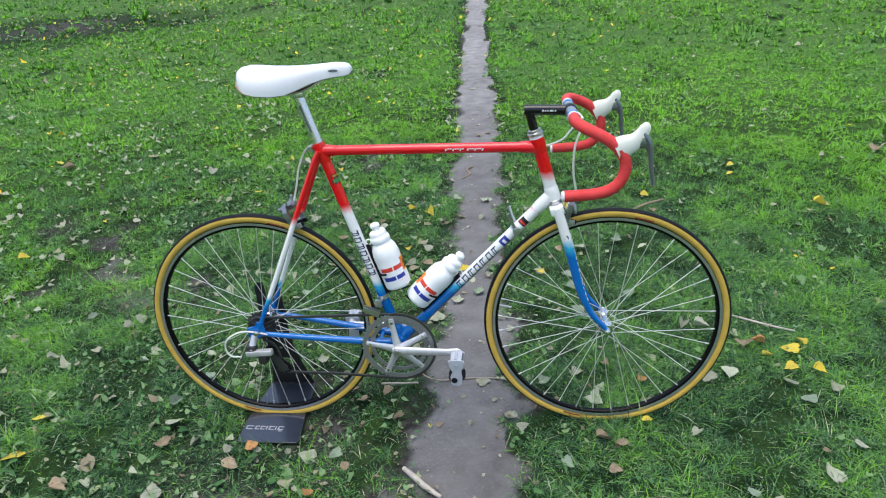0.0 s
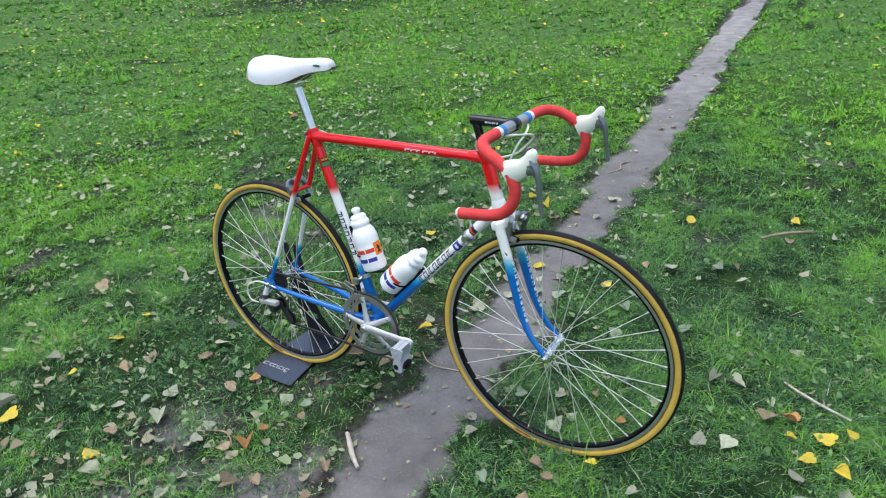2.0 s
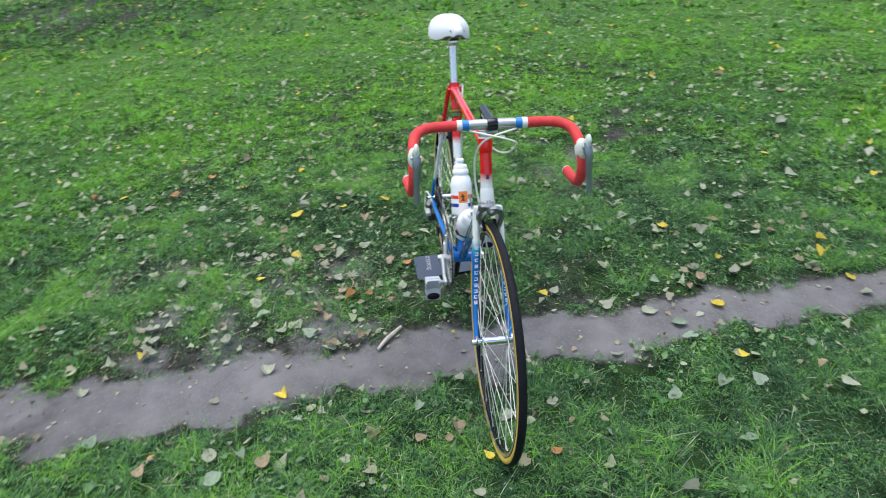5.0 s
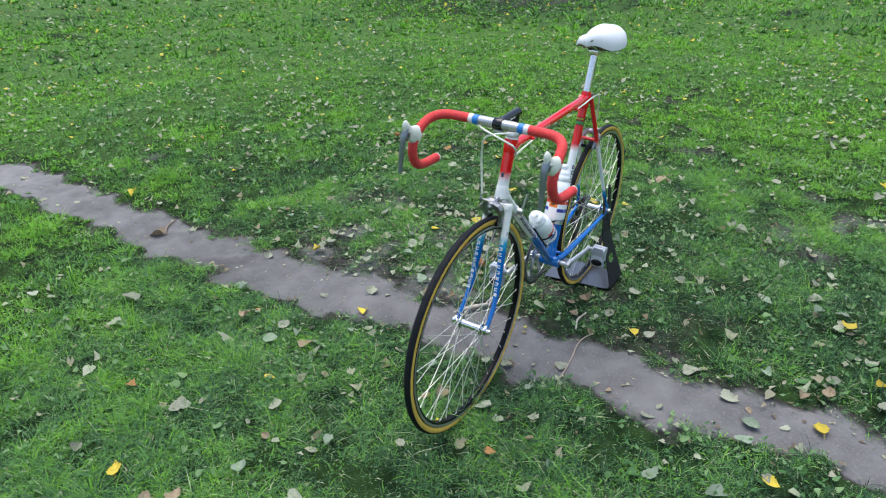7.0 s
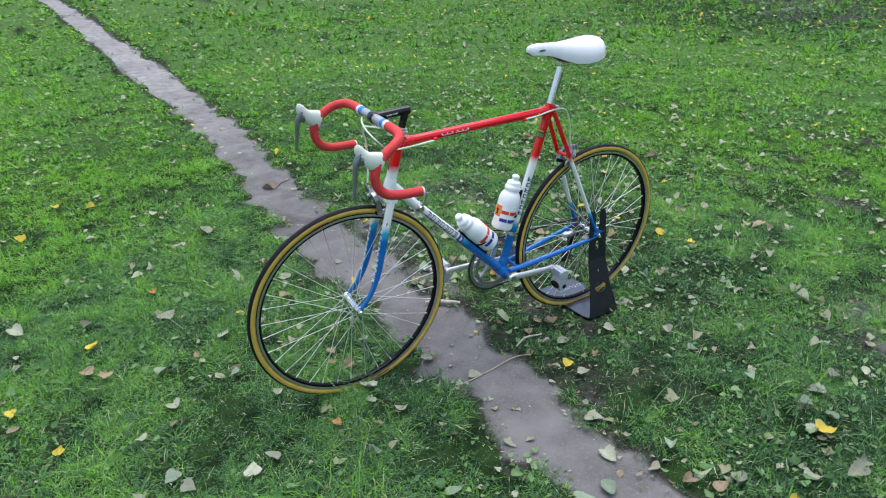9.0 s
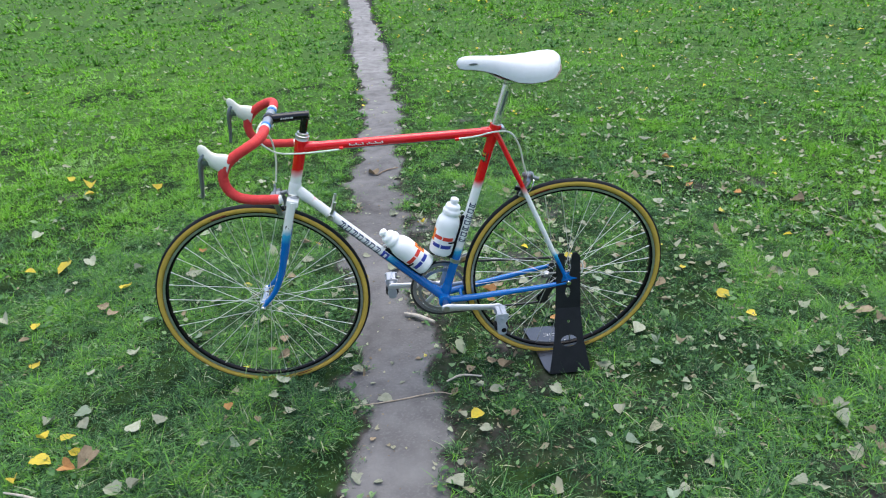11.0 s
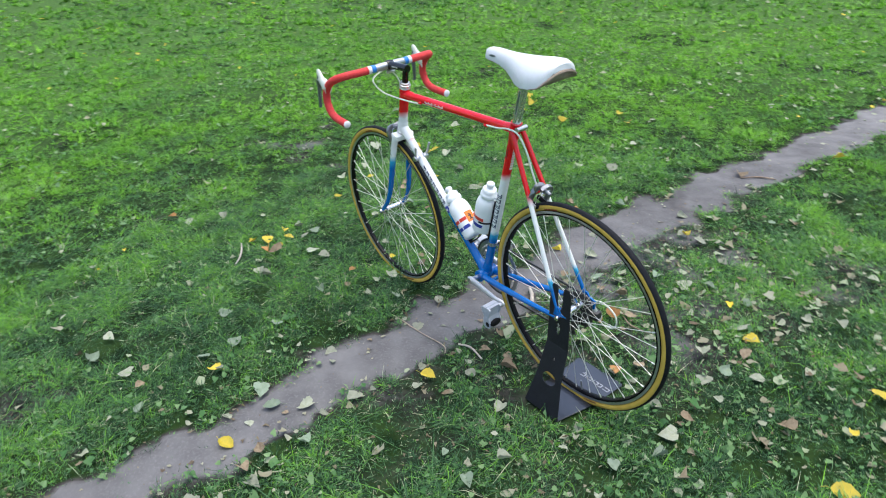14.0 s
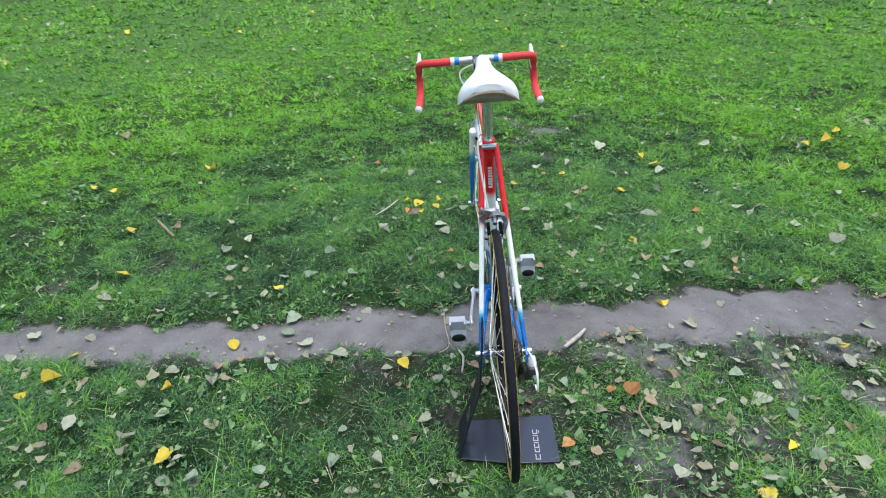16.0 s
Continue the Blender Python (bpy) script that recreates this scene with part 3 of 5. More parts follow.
part("stay_bridge", sweep([(0.151, -0.033, 0.672), (0.151, 0.033, 0.672)], 0.006, 12), paint_stay, bicycle)
part("chain_stay_bridge", sweep([(0.345, -0.03, 0.286), (0.345, 0.03, 0.286)], 0.006, 12), paint_frame, bicycle)

# headset, fork
for at, rr in ((0.000, 0.0185), (0.0085, 0.0200), (0.016, 0.0165)):
    p = HEAD_TOP + HT_WAY * at
    part("headset_ring", lathe([(0.012, 0), (rr - 0.001, 0), (rr, 0.001), (rr, 0.0062), (rr - 0.0015, 0.0075), (0.012, 0.0075)], 28, (p, HT_WAY)), alloy if at else ink_white, bicycle)
part("headset_ring", lathe([(0.012, -0.012), (0.018, -0.012), (0.0205, -0.008), (0.0205, -0.002), (0.0175, 0), (0.012, 0)], 28, (HEAD_LOW, HT_WAY)), alloy, bicycle)
CROWN = HEAD_LOW - HT_WAY * 0.022
fork = part("fork", join(block((0.036, 0.078, 0.022), CROWN + Vector((0.001, 0, -0.002)), 0.006, pose(0, 0, 0, 0, -16).to_3x3().to_4x4()),
                         sweep([HEAD_LOW - HT_WAY * 0.006, CROWN], 0.015, 18)), paint_fork, bicycle, "white to blue raked steel fork")
for s in (-1, 1):
    rake = spline([CROWN + Vector((0.001, s * 0.031, 0.004)), (0.866, s * 0.035, 0.60), (0.886, s * 0.039, 0.525), (0.907, s * 0.043, 0.450),
                   (0.936, s * 0.047, 0.388), (0.978, s * 0.050, 0.340)], 6)
    blade = part("fork_blade", sweep(rake, [0.0134, 0.0132, 0.0124, 0.0108, 0.0088, 0.0070], 16, 0.82), paint_fork, fork)
    part("badge", slab(ring(0, 0, 0.0050, 0.0085, 18), [], 0.0016, Matrix(((1, 0, 0, 0.8655), (0, 0, 1, s * 0.0442), (0, 1, 0, 0.604), (0, 0, 0, 1)))), ink_black, fork, "small dark oval badge", smooth=False)
    part("dropout", slab(ring(0, 0, 0.012, 0.016, 14), [], 0.006, Matrix(((1, 0, 0, 0.980), (0, 0, 1, s * 0.0505), (0, 1, 0, 0.338), (0, 0, 0, 1)))), chrome, fork, smooth=False)
    for i in range(10):
        f = 7.6 + i * 1.38
        k = int(f)
        q = rake[k].lerp(rake[k + 1], f - k)
        g = (rake[k + 1] - rake[k]).normalized()
        ahead = Vector((-g.z, 0, g.x)) * (0.0128 - 0.00036 * i)
        tilt_ = pose(0, 0, 0, 0, math.degrees(-math.atan2(g.x, -g.z))).to_3x3().to_4x4()
        bars = [block((0.0014, 0.0088, 0.0024), q + ahead + g * d_, 0, tilt_) for d_ in ((-0.0036, 0.0036) if i % 3 else (-0.0036, 0.0, 0.0036))]
        bars.append(block((0.0014, 0.0024, 0.0092), q + ahead + Vector((0, 0.0034 if i % 2 else -0.0034, 0)), 0, tilt_))
        part("lettering_bar", join(*bars), ink_white, fork)


def wheel(at, rear):
    """Spoked wheel: dark rim with a bright braking band, tan tyre with black tread, alloy hub, 36 laced spokes."""
    rim = part("wheel", lathe([(0.3125, -0.0098), (0.310, -0.0100), (0.2990, -0.0082), (0.2965, -0.0050), (0.2965, 0.0050), (0.2990, 0.0082), (0.310, 0.0100), (0.3125, 0.0098)],
                              96, closed=True), rim_black, bicycle, "dark-rimmed 36-spoke racing wheel with a tan-wall tyre")
    rim.location = at
    for s in (-1, 1):
        part("brake_track", lathe([(0.3120, s * 0.0100), (0.3120, s * 0.0104), (0.3045, s * 0.0096), (0.3045, s * 0.0091)], 96, closed=True), alloy_dull, rim)
    sect = [(0.3235 + 0.0124 * math.sin(radians(a)), 0.0118 * math.cos(radians(a))) for a in range(-100, 281, 20)]
    part("tyre", lathe(sect[:-1], 96, closed=True), tyre_tan, rim, "tan tyre sidewall")
    cap = [(0.3235 + 0.0131 * math.sin(radians(a)), 0.0123 * math.cos(radians(a))) for a in range(30, 151, 12)]
    part("tread", lathe(cap + [(0.3235 + 0.0110 * math.sin(radians(a)), 0.0105 * math.cos(radians(a))) for a in (150, 90, 30)], 96, closed=True), tyre_black, rim, "black rubber tread")
    # hub shell with flanges, locknuts and skewer
    wl, wr = (0.036, -0.022) if rear else (0.034, -0.034)
    fl = 0.024 if rear else 0.0195
    end = 0.062 if rear else 0.050
    part("hub", lathe([(0.004, -end), (0.008, -end), (0.0085, wr - 0.010), (0.012, wr - 0.004), (fl, wr - 0.0015), (fl, wr + 0.0015), (0.0115, wr + 0.005), (0.0105, 0),
                       (0.0115, wl - 0.005), (fl, wl - 0.0015), (fl, wl + 0.0015), (0.012, wl + 0.004), (0.0085, wl + 0.010), (0.008, end), (0.004, end)], 32), chrome, rim, "polished alloy hub")
    for s in (-1, 1):
        part("axle_nut", lathe([(0.003, s * end), (0.0085, s * end), (0.009, s * (end + 0.008)), (0.0075, s * (end + 0.014)), (0.003, s * (end + 0.016))], 12), chrome, rim)
    meshes = {}
    for s, flange in ((-1, wr), (1, wl)):
        for turn in (-1, 1):
            a = radians(60) * turn
            p0 = Vector(((fl - 0.003), flange + s * 0.0018, 0))
            p1 = Vector((0.2985 * math.cos(a), s * 0.0025, 0.2985 * math.sin(a)))
            dd = (p1 - p0).normalized()
            meshes[s, turn] = mesh_of("spoke", *join(sweep([p0, p1 - dd * 0.012], 0.0009, 6), sweep([p1 - dd * 0.013, p1], 0.0019, 6)), spoke_steel)
        for k in range(18):
            sp = part("spoke", meshes[s, 1 if k % 2 else -1], spoke_steel, rim)
            sp.matrix_basis = pose(0, 0, 0, 0, 20 * k + (10 if s > 0 else 0) + 4, 0)
    stemv = pose(0, 0, 0, 0, 8 if rear else 100, 0)
    valve = part("valve", sweep([(0, 0, -0.299), (0, 0, -0.262)], [0.003, 0.0024], 8), alloy_dull, rim)
    valve.matrix_basis = stemv
    # slight reel of scuffed lettering on the sidewalls
    for s in (-1, 1):
        for a0 in (70, 250):
            pts = [(0.3175 * math.cos(radians(a0 + i)), s * 0.01175, 0.3175 * math.sin(radians(a0 + i))) for i in range(0, 10, 3)]
            part("lettering_bar", sweep(pts, 0.0020, 6, 0.25), label_brown, rim)
    return rim


wheel((0, 0, R_WHEEL), True)
wheel((BASE, 0, R_WHEEL), False)

# freewheel
free = part("freewheel", lathe([(0.010, -0.030), (0.016, -0.030), (0.016, -0.050), (0.010, -0.050)], 24, ((0, 0, R_WHEEL), (0, 1, 0))), steel_dark, bicycle)


def cog(r, teeth, v, inner, thick=0.0022):
    out = []
    for i in range(teeth):
        a = 2 * math.pi * i / teeth
        w = 2 * math.pi / teeth
        for f, q in ((0.0, r - 0.004), (0.3, r), (0.5, r), (0.8, r - 0.004)):
            out.append((q * math.cos(a + f * w), q * math.sin(a + f * w)))
    return slab(out, [ring(0, 0, inner, inner, 40)], thick, Matrix(((1, 0, 0, 0), (0, 0, 1, v), (0, 1, 0, 0), (0, 0, 0, 1))))


for i, r in enumerate((0.045, 0.040, 0.036, 0.032, 0.028, 0.025)):
    c = part("sprocket", cog(r, int(r * 500), -0.026 - i * 0.0045, 0.014), steel_dark, free, smooth=False)
    c.location = (0, 0, R_WHEEL)

# cranks, chainrings, pedals, chain
crankset = part("crankset", lathe([(0.0, -0.088), (0.010, -0.088), (0.011, -0.086), (0.012, -0.060), (0.009, -0.055), (0.009, 0.060), (0.011, 0.066), (0.011, 0.078), (0.0, 0.079)],
                                  24, (BB, (0, 1, 0))), alloy, bicycle, "polished alloy double crankset")
for r, v, inner in ((0.106, -0.0495, 0.0895), (0.085, -0.0415, 0.072)):
    c = part("chainring", cog(r, int(r * 495), v, inner, 0.0024), ring_alloy, crankset, smooth=False)
    c.location = BB
for k in range(5):
    a = radians(72 * k + 100)
    w = Vector((math.cos(a), 0, math.sin(a)))
    part("spider_arm", sweep([BB + Vector((0, -0.060, 0)) + w * 0.010, BB + Vector((0, -0.056, 0)) + w * 0.05, BB + Vector((0, -0.052, 0)) + w * 0.092], [0.012, 0.0085, 0.0075], 10, 0.5), pedal_alloy, crankset)
    part("chainring_bolt", lathe([(0.0, -0.008), (0.0042, -0.008), (0.005, -0.006), (0.005, 0.006), (0.0, 0.006)], 10, (BB + Vector((0, -0.050, 0)) + w * 0.081, (0, 1, 0))), chrome, crankset)


def crank(way, v0, v1):
    w = Vector((math.cos(radians(way)), 0, math.sin(radians(way))))
    end = BB + w * 0.170 + Vector((0, v1, 0))
    part("crank_arm", sweep([BB + Vector((0, v0, 0)) - w * 0.014, BB + Vector((0, v0, 0)), BB + w * 0.03 + Vector((0, v0, 0)), BB + w * 0.14 + Vector((0, v1, 0)), end, end + w * 0.011],
                            [0.009, 0.0155, 0.0125, 0.0105, 0.0125, 0.006], 14, 0.55), pedal_alloy, crankset)
    return end


def pedal(end, s):
    """Cage pedal hanging nose down: axle barrel, two side plates, front and back cage bars, dust cap."""
    side_on = Matrix(((1, 0, 0, 0), (0, 0, 1, 0), (0, 1, 0, 0), (0, 0, 0, 1)))

    def laid(v):
        return Matrix.Translation(end + Vector((0, s * v, 0))) @ side_on

    p = part("pedal", lathe([(0.0, 0), (0.006, 0), (0.0065, s * 0.014), (0.012, s * 0.020), (0.010, s * 0.062), (0.010, s * 0.068), (0.0, s * 0.070)], 20, (end, (0, 1, 0))), pedal_grey, bicycle, "silver platform pedal hanging nose down")
    web = [(-0.013, 0.016), (0.015, 0.016), (0.010, -0.016), (0.016, -0.042), (0.013, -0.060), (-0.011, -0.060), (-0.014, -0.043), (-0.008, -0.018)]
    part("pedal_body", slab(web, [], 0.047, laid(0.044)), pedal_grey, p, smooth=False)
    for v in (0.022, 0.066):
        out = [(-0.020, 0.012), (-0.013, 0.0155), (0.015, 0.0155), (0.021, 0.011), (0.019, -0.004), (0.011, -0.020), (0.016, -0.038), (0.014, -0.056), (0.008, -0.063), (-0.009, -0.062), (-0.013, -0.054), (-0.015, -0.038), (-0.009, -0.020), (-0.017, -0.003)]
        part("side_plate", slab(out, [ring(0.001, -0.016, 0.0045, 0.007, 16)], 0.005, laid(v)), pedal_grey, p, smooth=False)
    part("end_disc", lathe([(0.0, s * 0.0672), (0.0078, s * 0.0672), (0.0085, s * 0.0692), (0.0070, s * 0.0704), (0.0, s * 0.0704)], 16, (end + Vector((-0.005, 0, -0.046)), (0, 1, 0))), rubber, p, "black round end disc")
    for x in (-0.0155, 0.0170):
        pad = lathe([(0.0, -0.0065), (0.65, -0.0060), (0.93, -0.0035), (1.0, 0.0), (0.93, 0.0035), (0.65, 0.0060), (0.0, 0.0065)], 24, ((0, 0, 0), (1, 0, 0)))
        part("rubber_pad", ([end + Vector((x + v.x, s * 0.044 + v.y * 0.0215, -0.043 + v.z * 0.0125)) for v in pad[0]], pad[1]), rubber, p, "black rubber pad")
    part("cage_bar", sweep([end + Vector((0.0, s * 0.022, 0.015)), end + Vector((0.0, s * 0.066, 0.015))], 0.0045, 10), pedal_grey, p)


pedal(crank(1.5, -0.073, -0.083), -1)
pedal(crank(181.5, 0.070, 0.082), 1)

V_CH = -0.0455
arc = [Vector((BB.x + 0.105 * math.cos(radians(a)), V_CH - 0.004, BB.z + 0.105 * math.sin(radians(a)))) for a in range(100, -101, -4)]
top = [Vector((x, V_CH + 0.006 * (1 - x / 0.38), 0.368 + (0.384 - 0.368) * x / 0.38)) for x in np.linspace(0.0, 0.37, 32)]
wrap = [Vector((0.033 * math.cos(radians(a)), V_CH + 0.006, R_WHEEL + 0.033 * math.sin(radians(a)))) for a in range(250, 90, -14)]
PULLEY_A, PULLEY_B = Vector((0.022, -0.044, 0.262)), Vector((0.056, -0.044, 0.208))
low = [Vector(p) for p in spline([(0.37, V_CH - 0.004, 0.178), (0.22, V_CH, 0.186), (0.075, -0.044, 0.190), (0.040, -0.044, 0.196), (0.040, -0.044, 0.215), (0.045, -0.044, 0.25), (0.03, -0.044, 0.285), (0.0, -0.042, 0.30)], 9)]
run = wrap + top + arc + low
chain = part("chain", sweep([run[0], run[0] + Vector((0.001, 0, 0))], 0.0035, 6), steel_dark, bicycle, "dark oily chain")
length = [0.0]
for p, q in zip(run, run[1:]):
    length.append(length[-1] + (q - p).length)
plate = mesh_of("chain_link", *block((0.0135, 0.0052, 0.0078), (0, 0, 0), 0.0018), steel_dark)
at = 0.0
while at < length[-1]:
    x, y, z = (float(np.interp(at, length, [p[i] for p in run])) for i in range(3))
    x2, z2 = (float(np.interp(at + 0.004, length, [p[i] for p in run])) for i in (0, 2))
    o = part("chain_link", plate, steel_dark, chain)
    o.matrix_basis = Matrix.Translation((x, y, z)) @ pose(0, 0, 0, 0, -math.degrees(math.atan2(z2 - z, x2 - x)), 0)
    at += 0.0127

# rear and front derailleur
der = part("rear_derailleur", join(block((0.078, 0.020, 0.017), (0.002, -0.080, 0.278), 0.005, pose(0, 0, 0, 0, -3).to_4x4()), sweep([(-0.012, -0.062, 0.325), (-0.020, -0.078, 0.285)], [0.009, 0.011], 12)), pedal_alloy, bicycle, "silver rear derailleur")
part("knuckle", join(block((0.030, 0.026, 0.030), (-0.022, -0.074, 0.286), 0.006), block((0.026, 0.030, 0.034), (0.006, -0.066, 0.254), 0.006)), steel_dark, der)
for v in (-0.037, -0.051):
    part("cage_plate", slab([(0.012, 0.272), (0.030, 0.270), (0.036, 0.250), (0.066, 0.214), (0.068, 0.200), (0.052, 0.196), (0.040, 0.206), (0.014, 0.252)], [], 0.0016,
                            Matrix(((1, 0, 0, 0), (0, 0, 1, v), (0, 1, 0, 0), (0, 0, 0, 1)))), steel_dark, der, smooth=False)
for p in (PULLEY_A, PULLEY_B):
    c = part("jockey_wheel", cog(0.0195, 11, 0, 0.004, 0.006), rubber, der, smooth=False)
    c.location = p
part("cable_housing", sweep(spline([(0.06, -0.060, 0.318), (0.0, -0.066, 0.335), (-0.045, -0.075, 0.342), (-0.085, -0.080, 0.322), (-0.097, -0.080, 0.292), (-0.085, -0.08, 0.266), (-0.055, -0.078, 0.262)], 6), 0.0026, 8), cable_white, der, "white cable housing")
part("front_derailleur", join(block((0.048, 0.002, 0.016), (0.333, -0.053, 0.394), 0.0006, pose(0, 0, 0, 0, 22).to_4x4()), block((0.048, 0.002, 0.016), (0.333, -0.040, 0.394), 0.0006, pose(0, 0, 0, 0, 22).to_4x4()),
                              block((0.018, 0.010, 0.022), (0.352, -0.034, 0.412), 0.003), sweep([BB + ST_WAY * 0.137, BB + ST_WAY * 0.150], R_ST + 0.002, 20),
                              sweep([(0.362, -0.012, 0.418), (0.350, -0.036, 0.410)], 0.005, 10)), alloy, bicycle, "silver front derailleur")


# brakes
def caliper(at, tilt, wide):
    """Side-pull caliper: two curved arms, pivot bolt, shoe blocks on the rim, quick release."""
    m = Matrix.Translation(at) @ pose(0, 0, 0, 0, tilt, 0)
    bolt = lathe([(0.0, -0.034), (0.006, -0.033), (0.006, -0.016), (0.0098, -0.015), (0.0098, 0.015), (0.0078, 0.017), (0.0078, 0.019), (0.005, 0.021), (0.0, 0.022)], 16, ((0, 0, 0.005), (1, 0, 0)))
    c = part("brake_caliper", ([m @ v for v in bolt[0]], bolt[1]), caliper_grey, bicycle, "grey alloy side-pull brake caliper")
    for s in (-1, 1):
        arm = [(-s * 0.013, 0.010), (-s * 0.004, 0.016), (s * 0.012, 0.017), (s * 0.025, 0.011), (s * 0.033, -0.002), (s * 0.0345, -0.020), (s * 0.031, -0.040), (s * 0.025, -0.056),
               (s * 0.017, -0.055), (s * 0.022, -0.040), (s * 0.0245, -0.020), (s * 0.022, -0.006), (s * 0.014, 0.001), (s * 0.002, -0.002), (-s * 0.010, -0.001)]
        part("arm", slab(arm, [ring(s * 0.022, 0.003, 0.0022, 0.0022, 10)], 0.0125, m @ Matrix(((0, 0, 1, 0.0068 * s), (1, 0, 0, 0), (0, 1, 0, 0), (0, 0, 0, 1)))), caliper_grey, c, smooth=False)
        if s > 0:
            part("cable_arm", sweep([m @ Vector(p) for p in ((0.004 * s, s * 0.004, 0.012), (0.004 * s, wide * 0.020, 0.013 + 0.004 * s), (0.004 * s, wide * 0.032, 0.009 + 0.008 * s))], [0.0052, 0.0046, 0.004], 8, 0.8), caliper_grey, c)
        part("brake_shoe", ([m @ v for v in block((0.038, 0.009, 0.011), (0, s * 0.0165, -0.050), 0.002)[0]], block((0.038, 0.009, 0.011), (0, 0, 0), 0.002)[1]), rubber, c, "black brake block")
    for s in (-1, 1):
        part("shoe_holder", ([m @ v for v in block((0.030, 0.006, 0.014), (0, s * 0.024, -0.050), 0.0015)[0]], block((0.030, 0.006, 0.014), (0, 0, 0), 0.0015)[1]), alloy_dull, c)
        part("return_spring", sweep([m @ Vector(p) for p in spline([(-0.014, s * 0.004, 0.002), (-0.015, s * 0.018, 0.002), (-0.015, s * 0.026, -0.014), (-0.012, s * 0.027, -0.034)], 4)], 0.0013, 6), chrome, c)
    part("barrel_adjuster", lathe([(0.0, -0.012), (0.0036, -0.012), (0.0044, -0.008), (0.0044, 0.002), (0.003, 0.006), (0.0, 0.008)], 12, (m @ Vector((0.004, wide * 0.032, 0.021)), (0, 0, 1))), caliper_grey, c)
    part("release_lever", sweep([m @ Vector(p) for p in ((0.0, 0.028 * wide, 0.002), (0.004, 0.035 * wide, -0.006), (0.008, 0.037 * wide, -0.020))], [0.004, 0.005, 0.003], 8), caliper_grey, c)
    return c


caliper((0.128, 0, 0.687), -22, 1)
caliper((0.884, 0, 0.692), 14, -1)

# stem, handlebar, levers
CLAMP = Vector((0.871, 0, 0.927))
stem = part("stem", join(sweep(spline([HEAD_TOP + HT_WAY * 0.015, HEAD_TOP + HT_WAY * 0.06, (0.769, 0, 0.929)], 3), 0.0112, 18),
                         sweep([(0.758, 0, 0.931), (0.785, 0, 0.931), (0.862, 0, 0.928)], [0.0128, 0.0125, 0.0130], 18),
                         lathe([(0.012, -0.0135), (0.0150, -0.0135), (0.0166, -0.010), (0.0168, 0.0), (0.0166, 0.010), (0.0150, 0.0135), (0.012, 0.0135)], 24, (CLAMP, (0, 1, 0)))), stem_black, bicycle, "glossy black quill stem")
for k, wdt in enumerate((0.006, 0.004, 0.004, 0.006, 0.004, 0.005)):
    for s, mid in ((-1, 0), (1, 180)):
        part("lettering_bar", patch((0.79, 0, 0.931), (0.862, 0, 0.928), 0.0131, 0.012 + k * 0.006, 0.012 + k * 0.006 + wdt * 0.7, mid, 18, 0.002), ink_white, stem)
part("clamp_bolt", lathe([(0, -0.016), (0.005, -0.016), (0.006, -0.013), (0.006, 0.013), (0.005, 0.016), (0, 0.016)], 12, (CLAMP + Vector((-0.004, 0, -0.022)), (0, 1, 0))), alloy, stem)
handlebar = part("handlebar", sweep([CLAMP + Vector((0, -0.087, 0)), CLAMP + Vector((0, -0.055, 0)), CLAMP + Vector((0, -0.045, 0)), CLAMP + Vector((0, 0.045, 0)), CLAMP + Vector((0, 0.055, 0)), CLAMP + Vector((0, 0.087, 0))],
                                    [0.0125, 0.0125, 0.0135, 0.0135, 0.0125, 0.0125], 20), alloy_dull, bicycle, "alloy drop handlebar")
